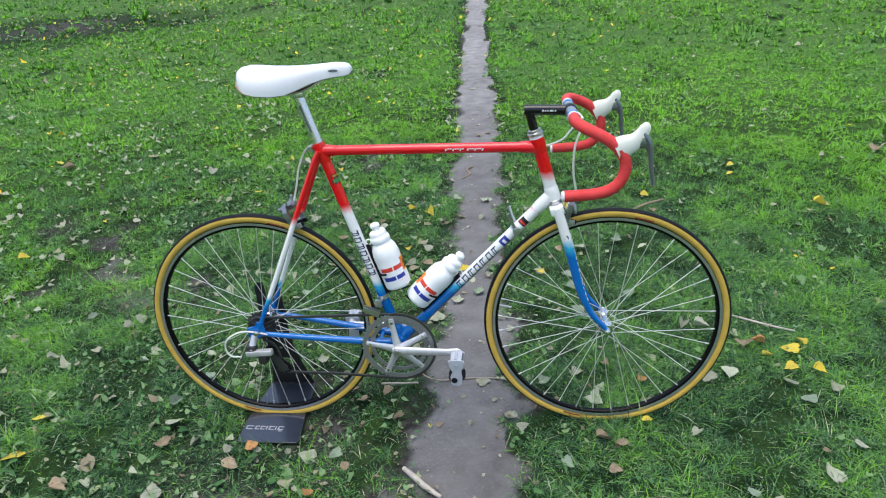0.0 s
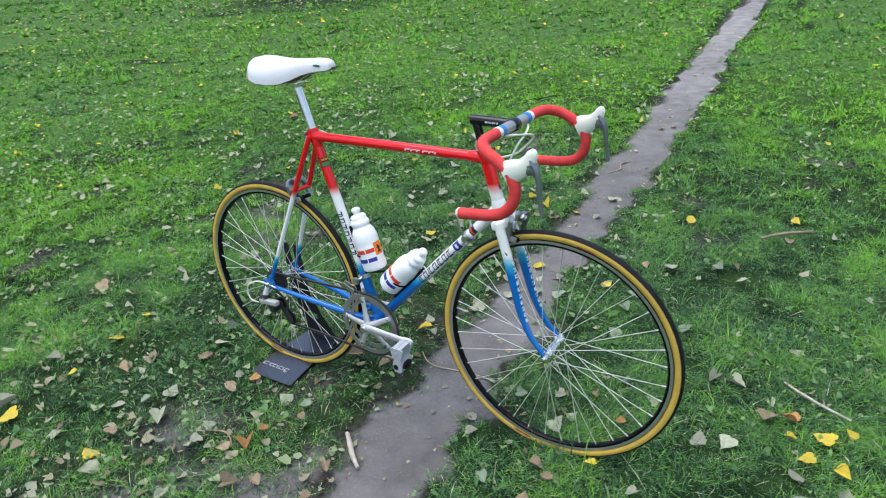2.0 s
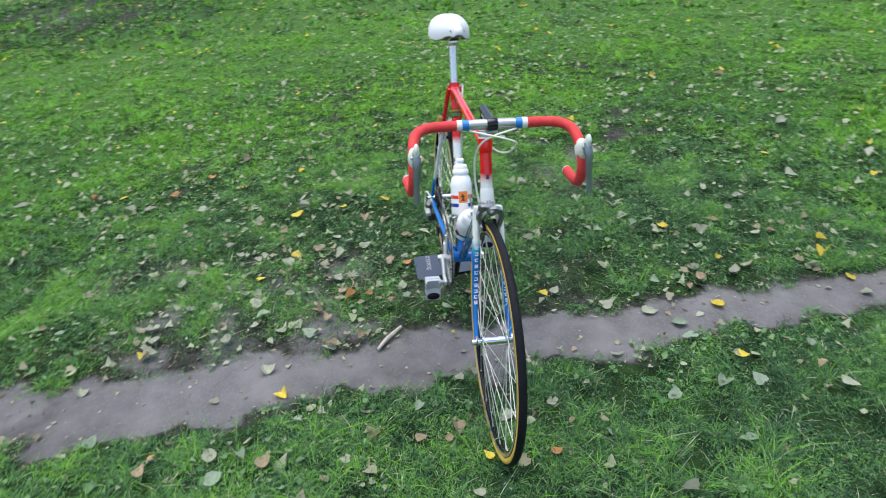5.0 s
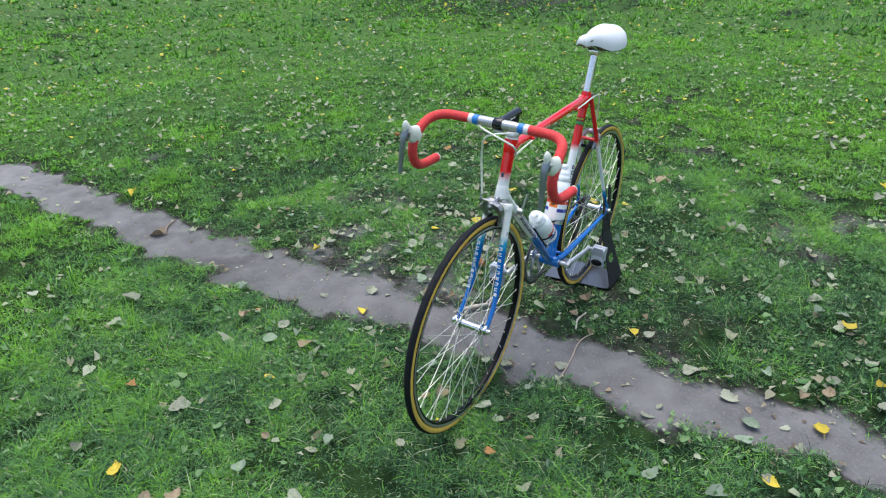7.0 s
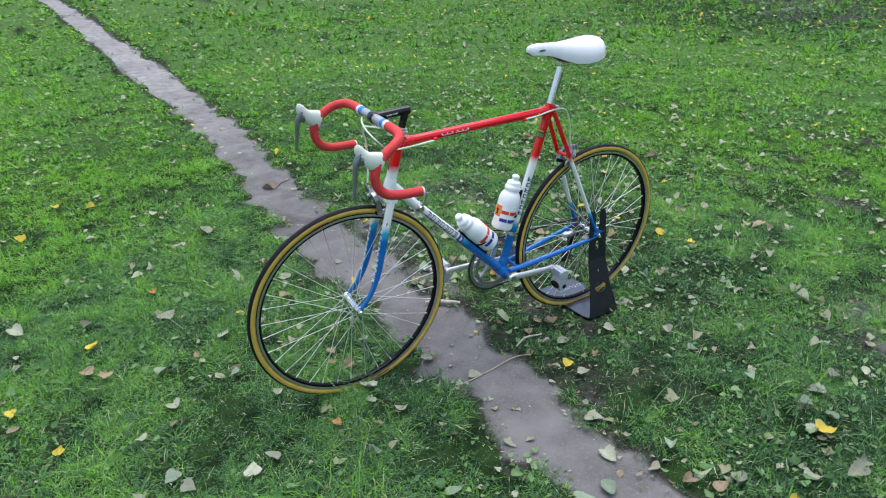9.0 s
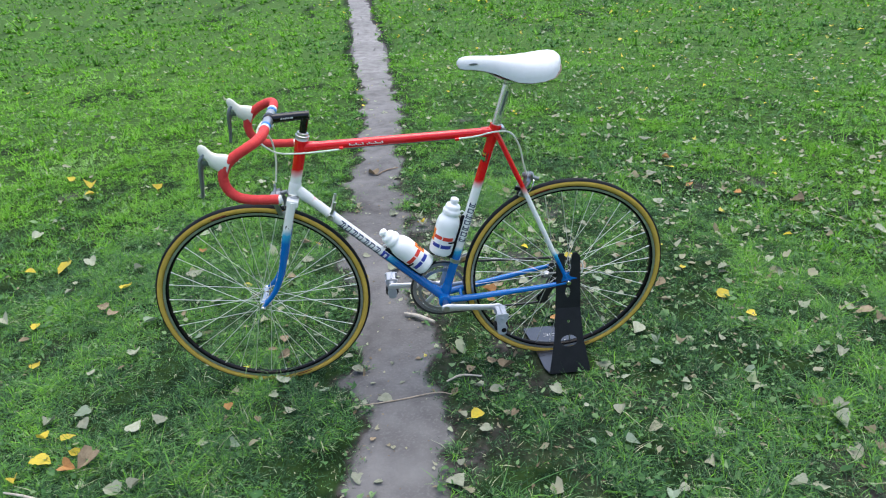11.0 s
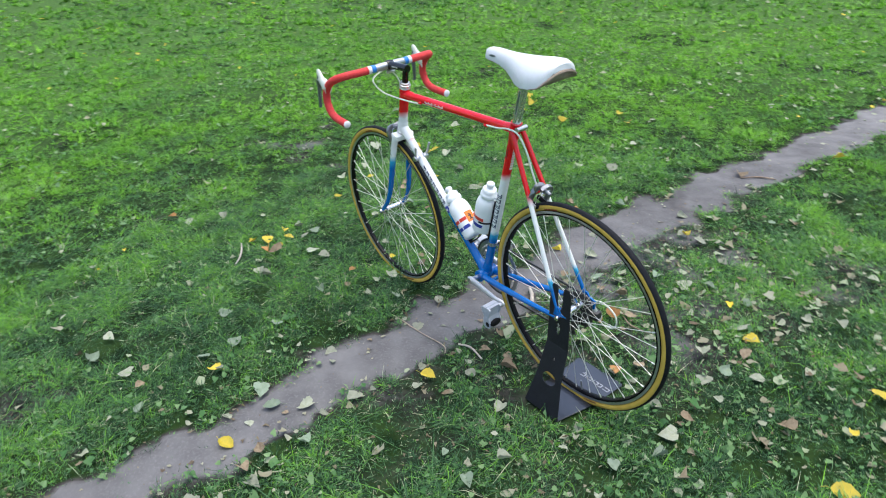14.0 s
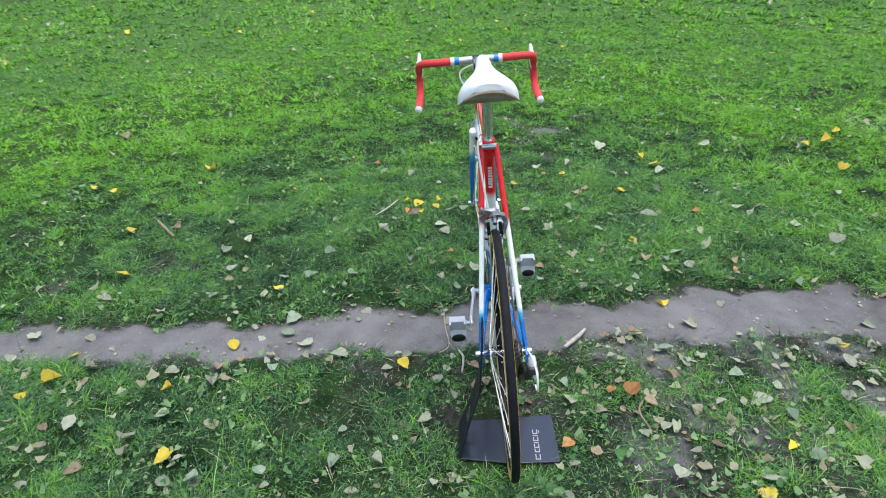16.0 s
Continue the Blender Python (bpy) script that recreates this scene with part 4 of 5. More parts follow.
for s in (-1, 1):
    bend = [(0.871, 0.088, 0.927), (0.871, 0.122, 0.927), (0.8745, 0.153, 0.927), (0.885, 0.179, 0.924), (0.906, 0.197, 0.916), (0.936, 0.2045, 0.900), (0.962, 0.207, 0.876), (0.974, 0.208, 0.848),
            (0.968, 0.2095, 0.815), (0.945, 0.211, 0.791), (0.908, 0.2125, 0.781), (0.842, 0.215, 0.777)]
    line = spline([(x, s * y, z) for x, y, z in bend], 8)
    wound = [0.0130 + 0.0004 * math.sin(i * 1.9) for i in range(len(line))]
    part("bar_tape", sweep(line, wound, 18), tape_red, handlebar, "red wound bar tape")
    e = Vector((line[-1] - line[-2])).normalized()
    part("end_plug", lathe([(0, 0), (0.0128, 0), (0.0128, 0.003), (0.010, 0.006), (0, 0.007)], 20, (line[-1], e)), ink_white, handlebar, "white end plug")
    for v0, v1, m_ in ((0.059, 0.076, band_blue), (0.076, 0.090, ink_white)):
        part("band", lathe([(0.0118, s * v0), (0.0136, s * (v0 + 0.0006)), (0.0136, s * (v1 - 0.0006)), (0.0118, s * v1)], 20, (CLAMP, (0, 1, 0))), m_, handlebar)
    lever = part("brake_lever", sweep(spline([(0.952, s * 0.206, 0.878), (0.972, s * 0.206, 0.887), (0.990, s * 0.205, 0.896), (1.004, s * 0.204, 0.910), (1.012, s * 0.2035, 0.926), (1.0145, s * 0.203, 0.936)], 4),
                                      [0.0270, 0.0260, 0.0215, 0.0172, 0.0145, 0.0115, 0.005], 16, 0.52), hood_white, bicycle, "brake lever with a white rubber hood")
    part("lever_blade", sweep(spline([(1.008, s * 0.2035, 0.914), (1.020, s * 0.204, 0.895), (1.026, s * 0.205, 0.868), (1.030, s * 0.207, 0.832), (1.036, s * 0.208, 0.797)], 5), [0.0062, 0.0072, 0.0062, 0.0052, 0.0046], 10, 1.4), lever_grey, lever, "dark grey alloy lever blade")
    part("lever_body", sweep(spline([(0.984, s * 0.205, 0.886), (1.004, s * 0.2045, 0.893), (1.018, s * 0.204, 0.890), (1.026, s * 0.2045, 0.872)], 3), [0.009, 0.0135, 0.0115, 0.005], 12, 0.62), lever_grey, lever, "dark grey lever bracket")
    part("pivot", lathe([(0, -0.012), (0.004, -0.012), (0.004, 0.012), (0, 0.012)], 10, ((1.008, s * 0.204, 0.902), (0, 1, 0))), alloy, lever)

for name, pts in (("brake_cable", [(0.879, 0.062, 0.915), (0.892, 0.034, 0.913), (0.900, 0.0, 0.906), (0.894, -0.030, 0.886), (0.880, -0.043, 0.845), (0.878, -0.042, 0.785), (0.888, -0.033, 0.722)]),
                  ("brake_cable", [(0.879, -0.058, 0.915), (0.896, -0.026, 0.911), (0.904, 0.020, 0.901), (0.898, 0.056, 0.886), (0.880, 0.060, 0.866), (0.855, 0.046, 0.843), (0.81, 0.030, 0.831), (0.75, 0.020, 0.827), (0.68, 0.016, 0.829)]),
                  ("brake_cable", [(0.345, 0.016, 0.834), (0.29, 0.018, 0.838), (0.235, 0.028, 0.851), (0.19, 0.030, 0.845), (0.162, 0.026, 0.80), (0.148, 0.020, 0.745), (0.136, 0.014, 0.702)])):
    part(name, sweep(spline(pts, 8), 0.0026, 8), cable_white, bicycle, "white brake cable housing")
part("brake_cable", sweep([(0.68, 0.0165, 0.829), (0.345, 0.0165, 0.834)], 0.0009, 6), steel_dark, bicycle)
for x in (0.68, 0.345):
    part("cable_stop", sweep([(x - 0.006, 0.0155, 0.8325), (x + 0.006, 0.0155, 0.8325)], 0.0046, 10), paint_frame, bicycle)

# shift levers on the down tube
boss = DOWN_A + DT_WAY * 0.475
part("shifter_band", sweep([boss - DT_WAY * 0.007, boss + DT_WAY * 0.007], R_DT + 0.0016, 20), alloy, bicycle)
for s in (-1, 1):
    p = boss + Vector((0, s * 0.020, 0))
    part("shift_lever", join(lathe([(0, -0.008), (0.010, -0.008), (0.011, 0.0), (0.009, 0.008), (0, 0.009)], 16, (p, (0, s, 0))),
                             sweep([p, p + Vector((-0.012, s * 0.006, 0.026)), p + Vector((-0.020, s * 0.010, 0.052))], [0.0055, 0.0045, 0.0055], 10, 0.5)), alloy, bicycle, "small alloy shift lever")
    part("gear_cable", sweep([p + Vector((0, 0, -0.01)), DOWN_A + DT_WAY * 0.04 + Vector((0, s * 0.016, -0.012))], 0.0009, 6), steel_dark, bicycle)

# saddle on its post
post = part("seat_post", join(sweep([SEAT_TOP - ST_WAY * 0.01, (0.1925, 0, 0.985)], 0.0134, 20), block((0.034, 0.036, 0.018), (0.193, 0, 0.991), 0.005)), post_alloy, bicycle, "fluted polished seat post")
for s in (-1, 1):
    part("flute", sweep([SEAT_TOP + ST_WAY * 0.035 + Vector((0, s * 0.0128, 0)), SEAT_TOP + ST_WAY * 0.105 + Vector((0, s * 0.0128, 0))], 0.0034, 8, 0.35), lever_grey, post)


def saddle_shape(under=False):
    """Half-width, top and skirt heights along the length from tail to nose, lofted into a padded shell."""
    xs = [0.053, 0.060, 0.077, 0.105, 0.140, 0.175, 0.205, 0.235, 0.265, 0.295, 0.318, 0.331, 0.337]
    hw = [0.034, 0.054, 0.069, 0.073, 0.067, 0.053, 0.039, 0.029, 0.0235, 0.021, 0.0195, 0.0155, 0.007]
    tp = [1.056, 1.062, 1.065, 1.064, 1.061, 1.060, 1.060, 1.061, 1.063, 1.065, 1.064, 1.060, 1.052]
    lo = [1.038, 1.021, 1.007, 0.999, 0.995, 0.996, 1.006, 1.018, 1.026, 1.031, 1.033, 1.035, 1.042]
    fx = np.concatenate([np.linspace(a, b, 4)[:-1] for a, b in zip(xs, xs[1:])] + [[xs[-1]]])
    verts, faces, n = [], [], 21
    for x in fx:
        w, t, d = np.interp(x, xs, hw), np.interp(x, xs, tp), np.interp(x, xs, lo)
        for j in range(n):
            a = math.pi * j / (n - 1)
            c, s_ = math.cos(a), math.sin(a)
            y = w * math.copysign(abs(c) ** 0.88, c)
            dip = 0.001 * math.exp(-(y / 0.012) ** 2)
            verts.append(Vector((x, y, d + (t - d) * abs(s_) ** 0.88 - dip)))
    m = len(fx)
    for i in range(m - 1):
        for j in range(n - 1):
            faces.append((i * n + j, i * n + j + 1, (i + 1) * n + j + 1, (i + 1) * n + j))
        if under:
            faces.append((i * n, (i + 1) * n, (i + 1) * n + n - 1, i * n + n - 1))
    if under:
        m_ = [faces[k] for k in range(n - 1, len(faces), n)]
        return [v + Vector((0, 0, -0.0015)) for v in verts], m_
    return verts, faces + [tuple(range(n)), tuple((m - 1) * n + j for j in range(n))[::-1]]


saddle = part("saddle", saddle_shape(), saddle_white, bicycle, "smooth white racing saddle")
for s in (-1, 1):
    part("rail", sweep(spline([(0.075, s * 0.024, 1.018), (0.12, s * 0.022, 1.000), (0.20, s * 0.021, 0.998), (0.26, s * 0.012, 1.024), (0.30, s * 0.006, 1.040)], 5), 0.0035, 8), chrome, saddle)
    part("side_badge", slab(ring(0.2945, 1.046, 0.012, 0.0026, 16), [], 0.0016, Matrix(((1, 0, 0, 0), (0, 0, 1, s * 0.0212), (0, 1, 0, 0), (0, 0, 0, 1)))), lever_grey, saddle, smooth=False)
part("underside", saddle_shape(True), saddle_under, saddle, "scuffed brown saddle underside", smooth=False)
part("underside_edge", sweep(spline([(0.105, -0.0720, 0.999), (0.077, -0.0680, 1.006), (0.0595, -0.0530, 1.021), (0.0540, -0.022, 1.0345), (0.0540, 0.022, 1.0345), (0.0595, 0.0530, 1.021), (0.077, 0.0680, 1.006), (0.105, 0.0720, 0.999)], 5), [0.001, 0.002, 0.0042, 0.0050, 0.0042, 0.002, 0.001], 8), saddle_under, saddle, "scuffed brown rear edge")

# lettering drawn as plain bars, stickers


def glyph(p0, p1, r, s0, wid, mid, wide, skew, k):
    """One letter's place as a few plain strokes: two bars along the tube and one or two across."""
    cut = [patch(p0, p1, r, s0, s0 + wid, mid + q * wide * 0.41, wide * 0.18, q * skew, 2) for q in (-1, 1)]
    cut += [patch(p0, p1, r, s0 + wid * f, s0 + wid * f + 0.0027, mid, wide * 0.66, skew, 4) for f in ((0.0, 0.76) if k % 2 else (0.0, 0.4))]
    return join(*cut)


for s, mid in ((-1, 0), (1, 180)):
    for k in range(7):
        part("lettering_bar", glyph(BB, SEAT_TOP, R_ST, 0.218 + k * 0.0205, 0.0148, mid, 84, -0.002, k), navy, seat_tube)
        part("lettering_bar", glyph(DOWN_A, DOWN_B, R_DT, (0.246 if s < 0 else 0.282) + k * 0.0232, 0.0168, mid, 86, 0.003, k), navy, down_tube)
    part("badge", patch(DOWN_A, DOWN_B, R_DT, 0.418 if s < 0 else 0.246, 0.443 if s < 0 else 0.271, mid, 100), ink_blue, down_tube)
    part("badge", patch(DOWN_A, DOWN_B, R_DT + 0.0005, 0.426 if s < 0 else 0.254, 0.434 if s < 0 else 0.262, mid, 50), ink_white, down_tube)
    for k in range(16):
        if k != 8:
            part("lettering_bar", patch(TOP_A, TOP_B, R_TT, 0.325 + k * 0.0062, 0.325 + k * 0.0062 + 0.0038, mid + (6 if k % 3 else -4), 14 if k % 3 else 26, 0.002 if s < 0 else -0.002, 3), ink_white, top_tube)
part("badge", patch(DOWN_A, DOWN_B, R_DT, 0.494, 0.514, 10, 100), ink_black, down_tube)
part("badge", patch(DOWN_A, DOWN_B, R_DT + 0.0005, 0.498, 0.504, 10, 80), ink_red, down_tube)
for k in range(8):
    part("lettering_bar", patch(BB, SEAT_TOP, R_ST, 0.453 + k * 0.0095, 0.4595 + k * 0.0095, 270, 46, 0, 3), ink_white, seat_tube)
part("sticker", patch(BB, SEAT_TOP, R_ST, 0.492, 0.522, 90, 190), ink_black, seat_tube)
part("sticker", patch(BB, SEAT_TOP, R_ST + 0.0005, 0.497, 0.507, 90, 150), ink_green, seat_tube)
part("sticker", patch(BB, SEAT_TOP, R_ST + 0.0005, 0.513, 0.518, 90, 130), LEAF_LOOK["Y"][1], seat_tube)
part("head_badge", patch(HEAD_LOW, HEAD_TOP, R_HT + 0.0003, 0.060, 0.072, 90, 28), navy, head_tube)

# bottle cages
for p0, way, out, s0 in ((BB, ST_WAY, Vector((ST_WAY.z, 0, -ST_WAY.x)), 0.155), (DOWN_A, DT_WAY, Vector((-DT_WAY.z, 0, DT_WAY.x)), 0.118)):
    c0 = p0 + way * s0 + out * 0.055
    cage = part("bottle_cage", sweep([p0 + way * (s0 - 0.004) + out * 0.0165, p0 + way * (s0 + 0.15) + out * 0.0165], 0.006, 10, 1.5), rubber, bicycle, "black bottle cage")
    side = Vector((0, 1, 0))
    hoop = [c0 + way * 0.062 - out * 0.0385 * math.cos(radians(a)) + side * 0.0385 * math.sin(radians(a)) + way * 0.0 for a in range(-75, 76, 15)]
    part("hoop", sweep(hoop, 0.0028, 8), rubber, cage)
    part("bottom_hoop", sweep([c0 - out * 0.040 - way * 0.002, c0 - way * 0.005 + out * 0.0, c0 + out * 0.030 - way * 0.004], 0.0026, 8), rubber, cage)

# ---------------------------------------------------------------- bottles in the cages


def bottle(base, way, out, label):
    """Squeeze bottle: round body with a grip waist, screw cap, pull nozzle, printed stripes and an orange patch."""
    z = way
    x = out
    y = z.cross(x)
    m = BIKE @ Matrix(((x.x, y.x, z.x, base.x), (x.y, y.y, z.y, base.y), (x.z, y.z, z.z, base.z), (0, 0, 0, 1)))
    t = thing("water_bottle", m, label, "bottle", "water bottles")
    prof = [(0.0, 0.0), (0.031, 0.0), (0.0355, 0.004), (0.0365, 0.010), (0.0365, 0.075), (0.0360, 0.083), (0.0368, 0.092), (0.0366, 0.105), (0.034, 0.120), (0.029, 0.130), (0.0245, 0.136), (0.0235, 0.142), (0.0, 0.142)]
    part("body", lathe(prof, 40, ((0, 0, 0), (0, 0, 1))), plastic_white, t, "white plastic bottle body")
    cap = [(0.0, 0.140), (0.0265, 0.140), (0.0275, 0.143), (0.0275, 0.152), (0.0262, 0.154), (0.0240, 0.157), (0.0232, 0.160), (0.0236, 0.166), (0.0205, 0.171), (0.0135, 0.174), (0.0, 0.174)]
    part("cap", lathe(cap, 36, ((0, 0, 0), (0, 0, 1))), plastic_white, t, "white screw cap")
    part("nozzle", lathe([(0.0, 0.171), (0.0100, 0.172), (0.0095, 0.179), (0.0128, 0.182), (0.0136, 0.186), (0.0122, 0.191), (0.0075, 0.194), (0.0, 0.194)], 20, ((0, 0, 0), (0, 0, 1))), plastic_white, t)
    tab = [(-0.028 - 0.006 + 0.0075 * math.cos(radians(a)), 0.0, 0.147 + 0.0075 * math.sin(radians(a))) for a in range(0, 361, 30)]
    part("cap_tab", sweep(tab, 0.0018, 8), plastic_white, t)

    def stripe(z0, z1, a0, a1, m_):
        n = max(2, int((a1 - a0) / 8))
        verts, faces = [], []
        for j in range(n + 1):
            a = radians(a0 + (a1 - a0) * j / n)
            for r, zz in ((0.0364, z0), (0.0370, z0), (0.0370, z1), (0.0364, z1)):
                verts.append(Vector((r * math.cos(a), r * math.sin(a), zz)))
        for j in range(n):
            for i in range(4):
                k = (i + 1) % 4
                faces.append((4 * j + i, 4 * j + k, 4 * j + 4 + k, 4 * j + 4 + i))
        faces += [(0, 1, 2, 3), (4 * n + 3, 4 * n + 2, 4 * n + 1, 4 * n)]
        part("stripe", (verts, faces), m_, t)

    for a0, a1 in ((26, 68), (73, 128), (-68, -26), (-128, -73)):
        stripe(0.058, 0.070, a0, a1, ink_red)
        stripe(0.030, 0.042, a0, a1, ink_blue)
    stripe(0.045, 0.084, -24, 24, ink_orange)
    for z0, z1, a0, a1 in ((0.052, 0.056, -12, 10), (0.056, 0.072, -5, 4), (0.064, 0.068, -12, 8), (0.070, 0.075, -8, -1)):
        verts_up = 0.0004
        n = 3
        v_, f_ = [], []
        for j in range(n + 1):
            a = radians(a0 + (a1 - a0) * j / n)
            for r, zz in ((0.0370, z0), (0.0370 + verts_up, z0), (0.0370 + verts_up, z1), (0.0370, z1)):
                v_.append(Vector((r * math.cos(a), r * math.sin(a), zz)))
        for j in range(n):
            for i in range(4):
                k = (i + 1) % 4
                f_.append((4 * j + i, 4 * j + k, 4 * j + 4 + k, 4 * j + 4 + i))
        f_ += [(0, 1, 2, 3), (4 * n + 3, 4 * n + 2, 4 * n + 1, 4 * n)]
        part("emblem", (v_, f_), ink_black, t)


ST_OUT, DT_OUT = Vector((ST_WAY.z, 0, -ST_WAY.x)), Vector((-DT_WAY.z, 0, DT_WAY.x))
bottle(BB + ST_WAY * 0.163 + ST_OUT * 0.056, ST_WAY, ST_OUT, "white squeeze bottle with striped print on the seat tube")
bottle(DOWN_A + DT_WAY * 0.126 + DT_OUT * 0.054, DT_WAY, DT_OUT, "white squeeze bottle with striped print on the down tube")

# ---------------------------------------------------------------- stand
stand = thing("bicycle_stand", Matrix.Translation((0, 0, 0)), "bent dark steel display stand holding the rear axle", "bicycle stand")
lift = 0.006
plate_out = [(-0.084, -0.170), (-0.078, -0.176), (0.098, -0.172), (0.103, -0.166), (0.088, -0.05), (0.080, 0.075), (0.070, 0.104), (-0.070, 0.106), (-0.088, -0.04)]
part("base_plate", slab(plate_out, [], 0.004, Matrix.Translation((0, 0, lift))), plate_metal, stand, "dark base plate lying on the ground", smooth=False)
KNEE = Vector((0.0, 0.050, 0.224))
foot, top_at = Vector((0.0, 0.110, lift)), Vector((0.003, 0.041, 0.425))


def leaning(p, q):
    """The pose of a flat panel whose x runs along the bicycle and whose y climbs from p to q."""
    rise = (q - p).normalized()
    out_way = Vector((1, 0, 0)).cross(rise)
    return Matrix(((1, rise.x, out_way.x, p.x), (0, rise.y, out_way.y, p.y), (0, rise.z, out_way.z, p.z), (0, 0, 0, 1))), (q - p).length


low_m, low_h = leaning(foot, KNEE)
part("lower_panel", slab([(-0.071, 0.0), (0.069, 0.0), (0.064, 0.03), (0.049, 0.12), (0.042, low_h), (-0.041, low_h), (-0.048, 0.12), (-0.065, 0.03)],
                         [ring(0.0, 0.112, 0.029, 0.021), ring(0.0, 0.180, 0.006, 0.006, 16)], 0.004, low_m), stand_metal, stand, "wide lower panel with a round hole", smooth=False)
high_m, tall = leaning(KNEE, top_at)
part("upper_panel", slab([(-0.041, 0.0), (0.042, 0.0), (0.040, tall - 0.016), (0.032, tall), (0.018, tall), (0.014, tall - 0.012), (0.013, 0.145), (0.010, 0.125), (-0.004, 0.125), (-0.008, 0.145),
                          (-0.009, tall - 0.012), (-0.013, tall), (-0.027, tall), (-0.037, tall - 0.016)], [ring(0.002, 0.060, 0.009, 0.020)], 0.004, high_m), stand_metal, stand, "slotted upper panel clasping the axle", smooth=False)
part("fold", sweep([KNEE + Vector((-0.041, 0, 0)), KNEE + Vector((0.042, 0, 0))], 0.0026, 8), stand_metal, stand)
part("fold", sweep([(-0.069, 0.104, lift), (0.068, 0.104, lift)], 0.0045, 10), stand_metal, stand)
for x0, w in ((-0.062, 0.016), (-0.040, 0.010), (-0.027, 0.011), (-0.013, 0.003), (-0.006, 0.012), (0.009, 0.003), (0.016, 0.013)):
    x0, w = x0 * 1.28 - 0.006, w * 1.28
    tall_ = 0.0148
    strokes = [block((w, 0.0026, 0.0008), (x0 + w / 2 + 0.008, -0.115 + q * (tall_ - 0.0026) / 2, lift + 0.0026), 0) for q in (-1, 1)] if w > 0.004 else []
    strokes.append(block((min(w, 0.003), tall_, 0.0008), (x0 + 0.008 + (w / 2 if w < 0.012 else 0.0015), -0.115, lift + 0.0027), 0))
    part("lettering_bar", join(*strokes), ink_grey, stand)
part("lettering_bar", block((0.010, 0.0024, 0.0008), (0.032, -0.127, lift + 0.0026), 0), ink_grey, stand)

# ---------------------------------------------------------------- sticks and twigs on the ground


def twig(pts, radii, material, label, name="twig", fork_at=None):
    pts = [Vector((x, y, float(height(x, y)) + z)) for x, y, z in pts]
    o = pts[0]
    t = new(name, mesh_of(name, *join(sweep([p - o for p in spline(pts, 5)], radii, 9),
                                      *([sweep([pts[fork_at] - o, pts[fork_at] - o + Vector((0.03, 0.035, 0.012))], [radii[0] * 0.7, radii[0] * 0.4], 7)] if fork_at else [])), material))
    t.location = o
    return tagged(t, label, "twig" if name == "twig" else "stick")


twig([(0.432, -0.262, 0.012), (0.47, -0.295, 0.016), (0.50, -0.322, 0.013), (0.545, -0.352, 0.012)], [0.006, 0.0085, 0.008, 0.0055], stick_pale, "short pale peeled stick on the earth path", "stick")
twig([(0.742, 0.180, 0.006), (0.69, 0.168, 0.007), (0.63, 0.166, 0.007), (0.56, 0.158, 0.007), (0.49, 0.146, 0.007), (0.445, 0.152, 0.008), (0.41, 0.178, 0.012)], [0.0014, 0.0019, 0.0023, 0.0024, 0.0023, 0.0021, 0.0015], twig_tan, "long thin curved twig lying across the path")
twig([(1.29, 1.46, 0.03), (1.37, 1.53, 0.035), (1.47, 1.61, 0.03)], [0.006, 0.007, 0.005], bark, "dry brown stick in the grass", "stick")
twig([(1.69, 0.43, 0.03), (1.62, 0.455, 0.03), (1.55, 0.49, 0.035), (1.51, 0.525, 0.03)], [0.003, 0.004, 0.004, 0.003], stick_pale, "thin pale twig in the weeds")
twig([(0.46, 2.30, 0.006), (0.42, 2.24, 0.008), (0.44, 2.17, 0.008), (0.40, 2.10, 0.006)], [0.004, 0.006, 0.006, 0.003], bark, "crooked twig on the far path", fork_at=1)
twig([(0.02, -0.46, 0.01), (0.10, -0.44, 0.016), (0.16, -0.47, 0.012)], [0.002, 0.003, 0.002], bark, "thin dry stalk among fallen leaves")
twig([(0.30, 0.10, 0.012), (0.37, 0.095, 0.016), (0.42, 0.11, 0.012)], [0.003, 0.004, 0.003], stick_pale, "short pale twig beside the path")
twig([(0.66, -2.05, 0.008), (0.60, -2.12, 0.012), (0.52, -2.16, 0.010)], [0.003, 0.005, 0.003], bark, "dry twig on the path")

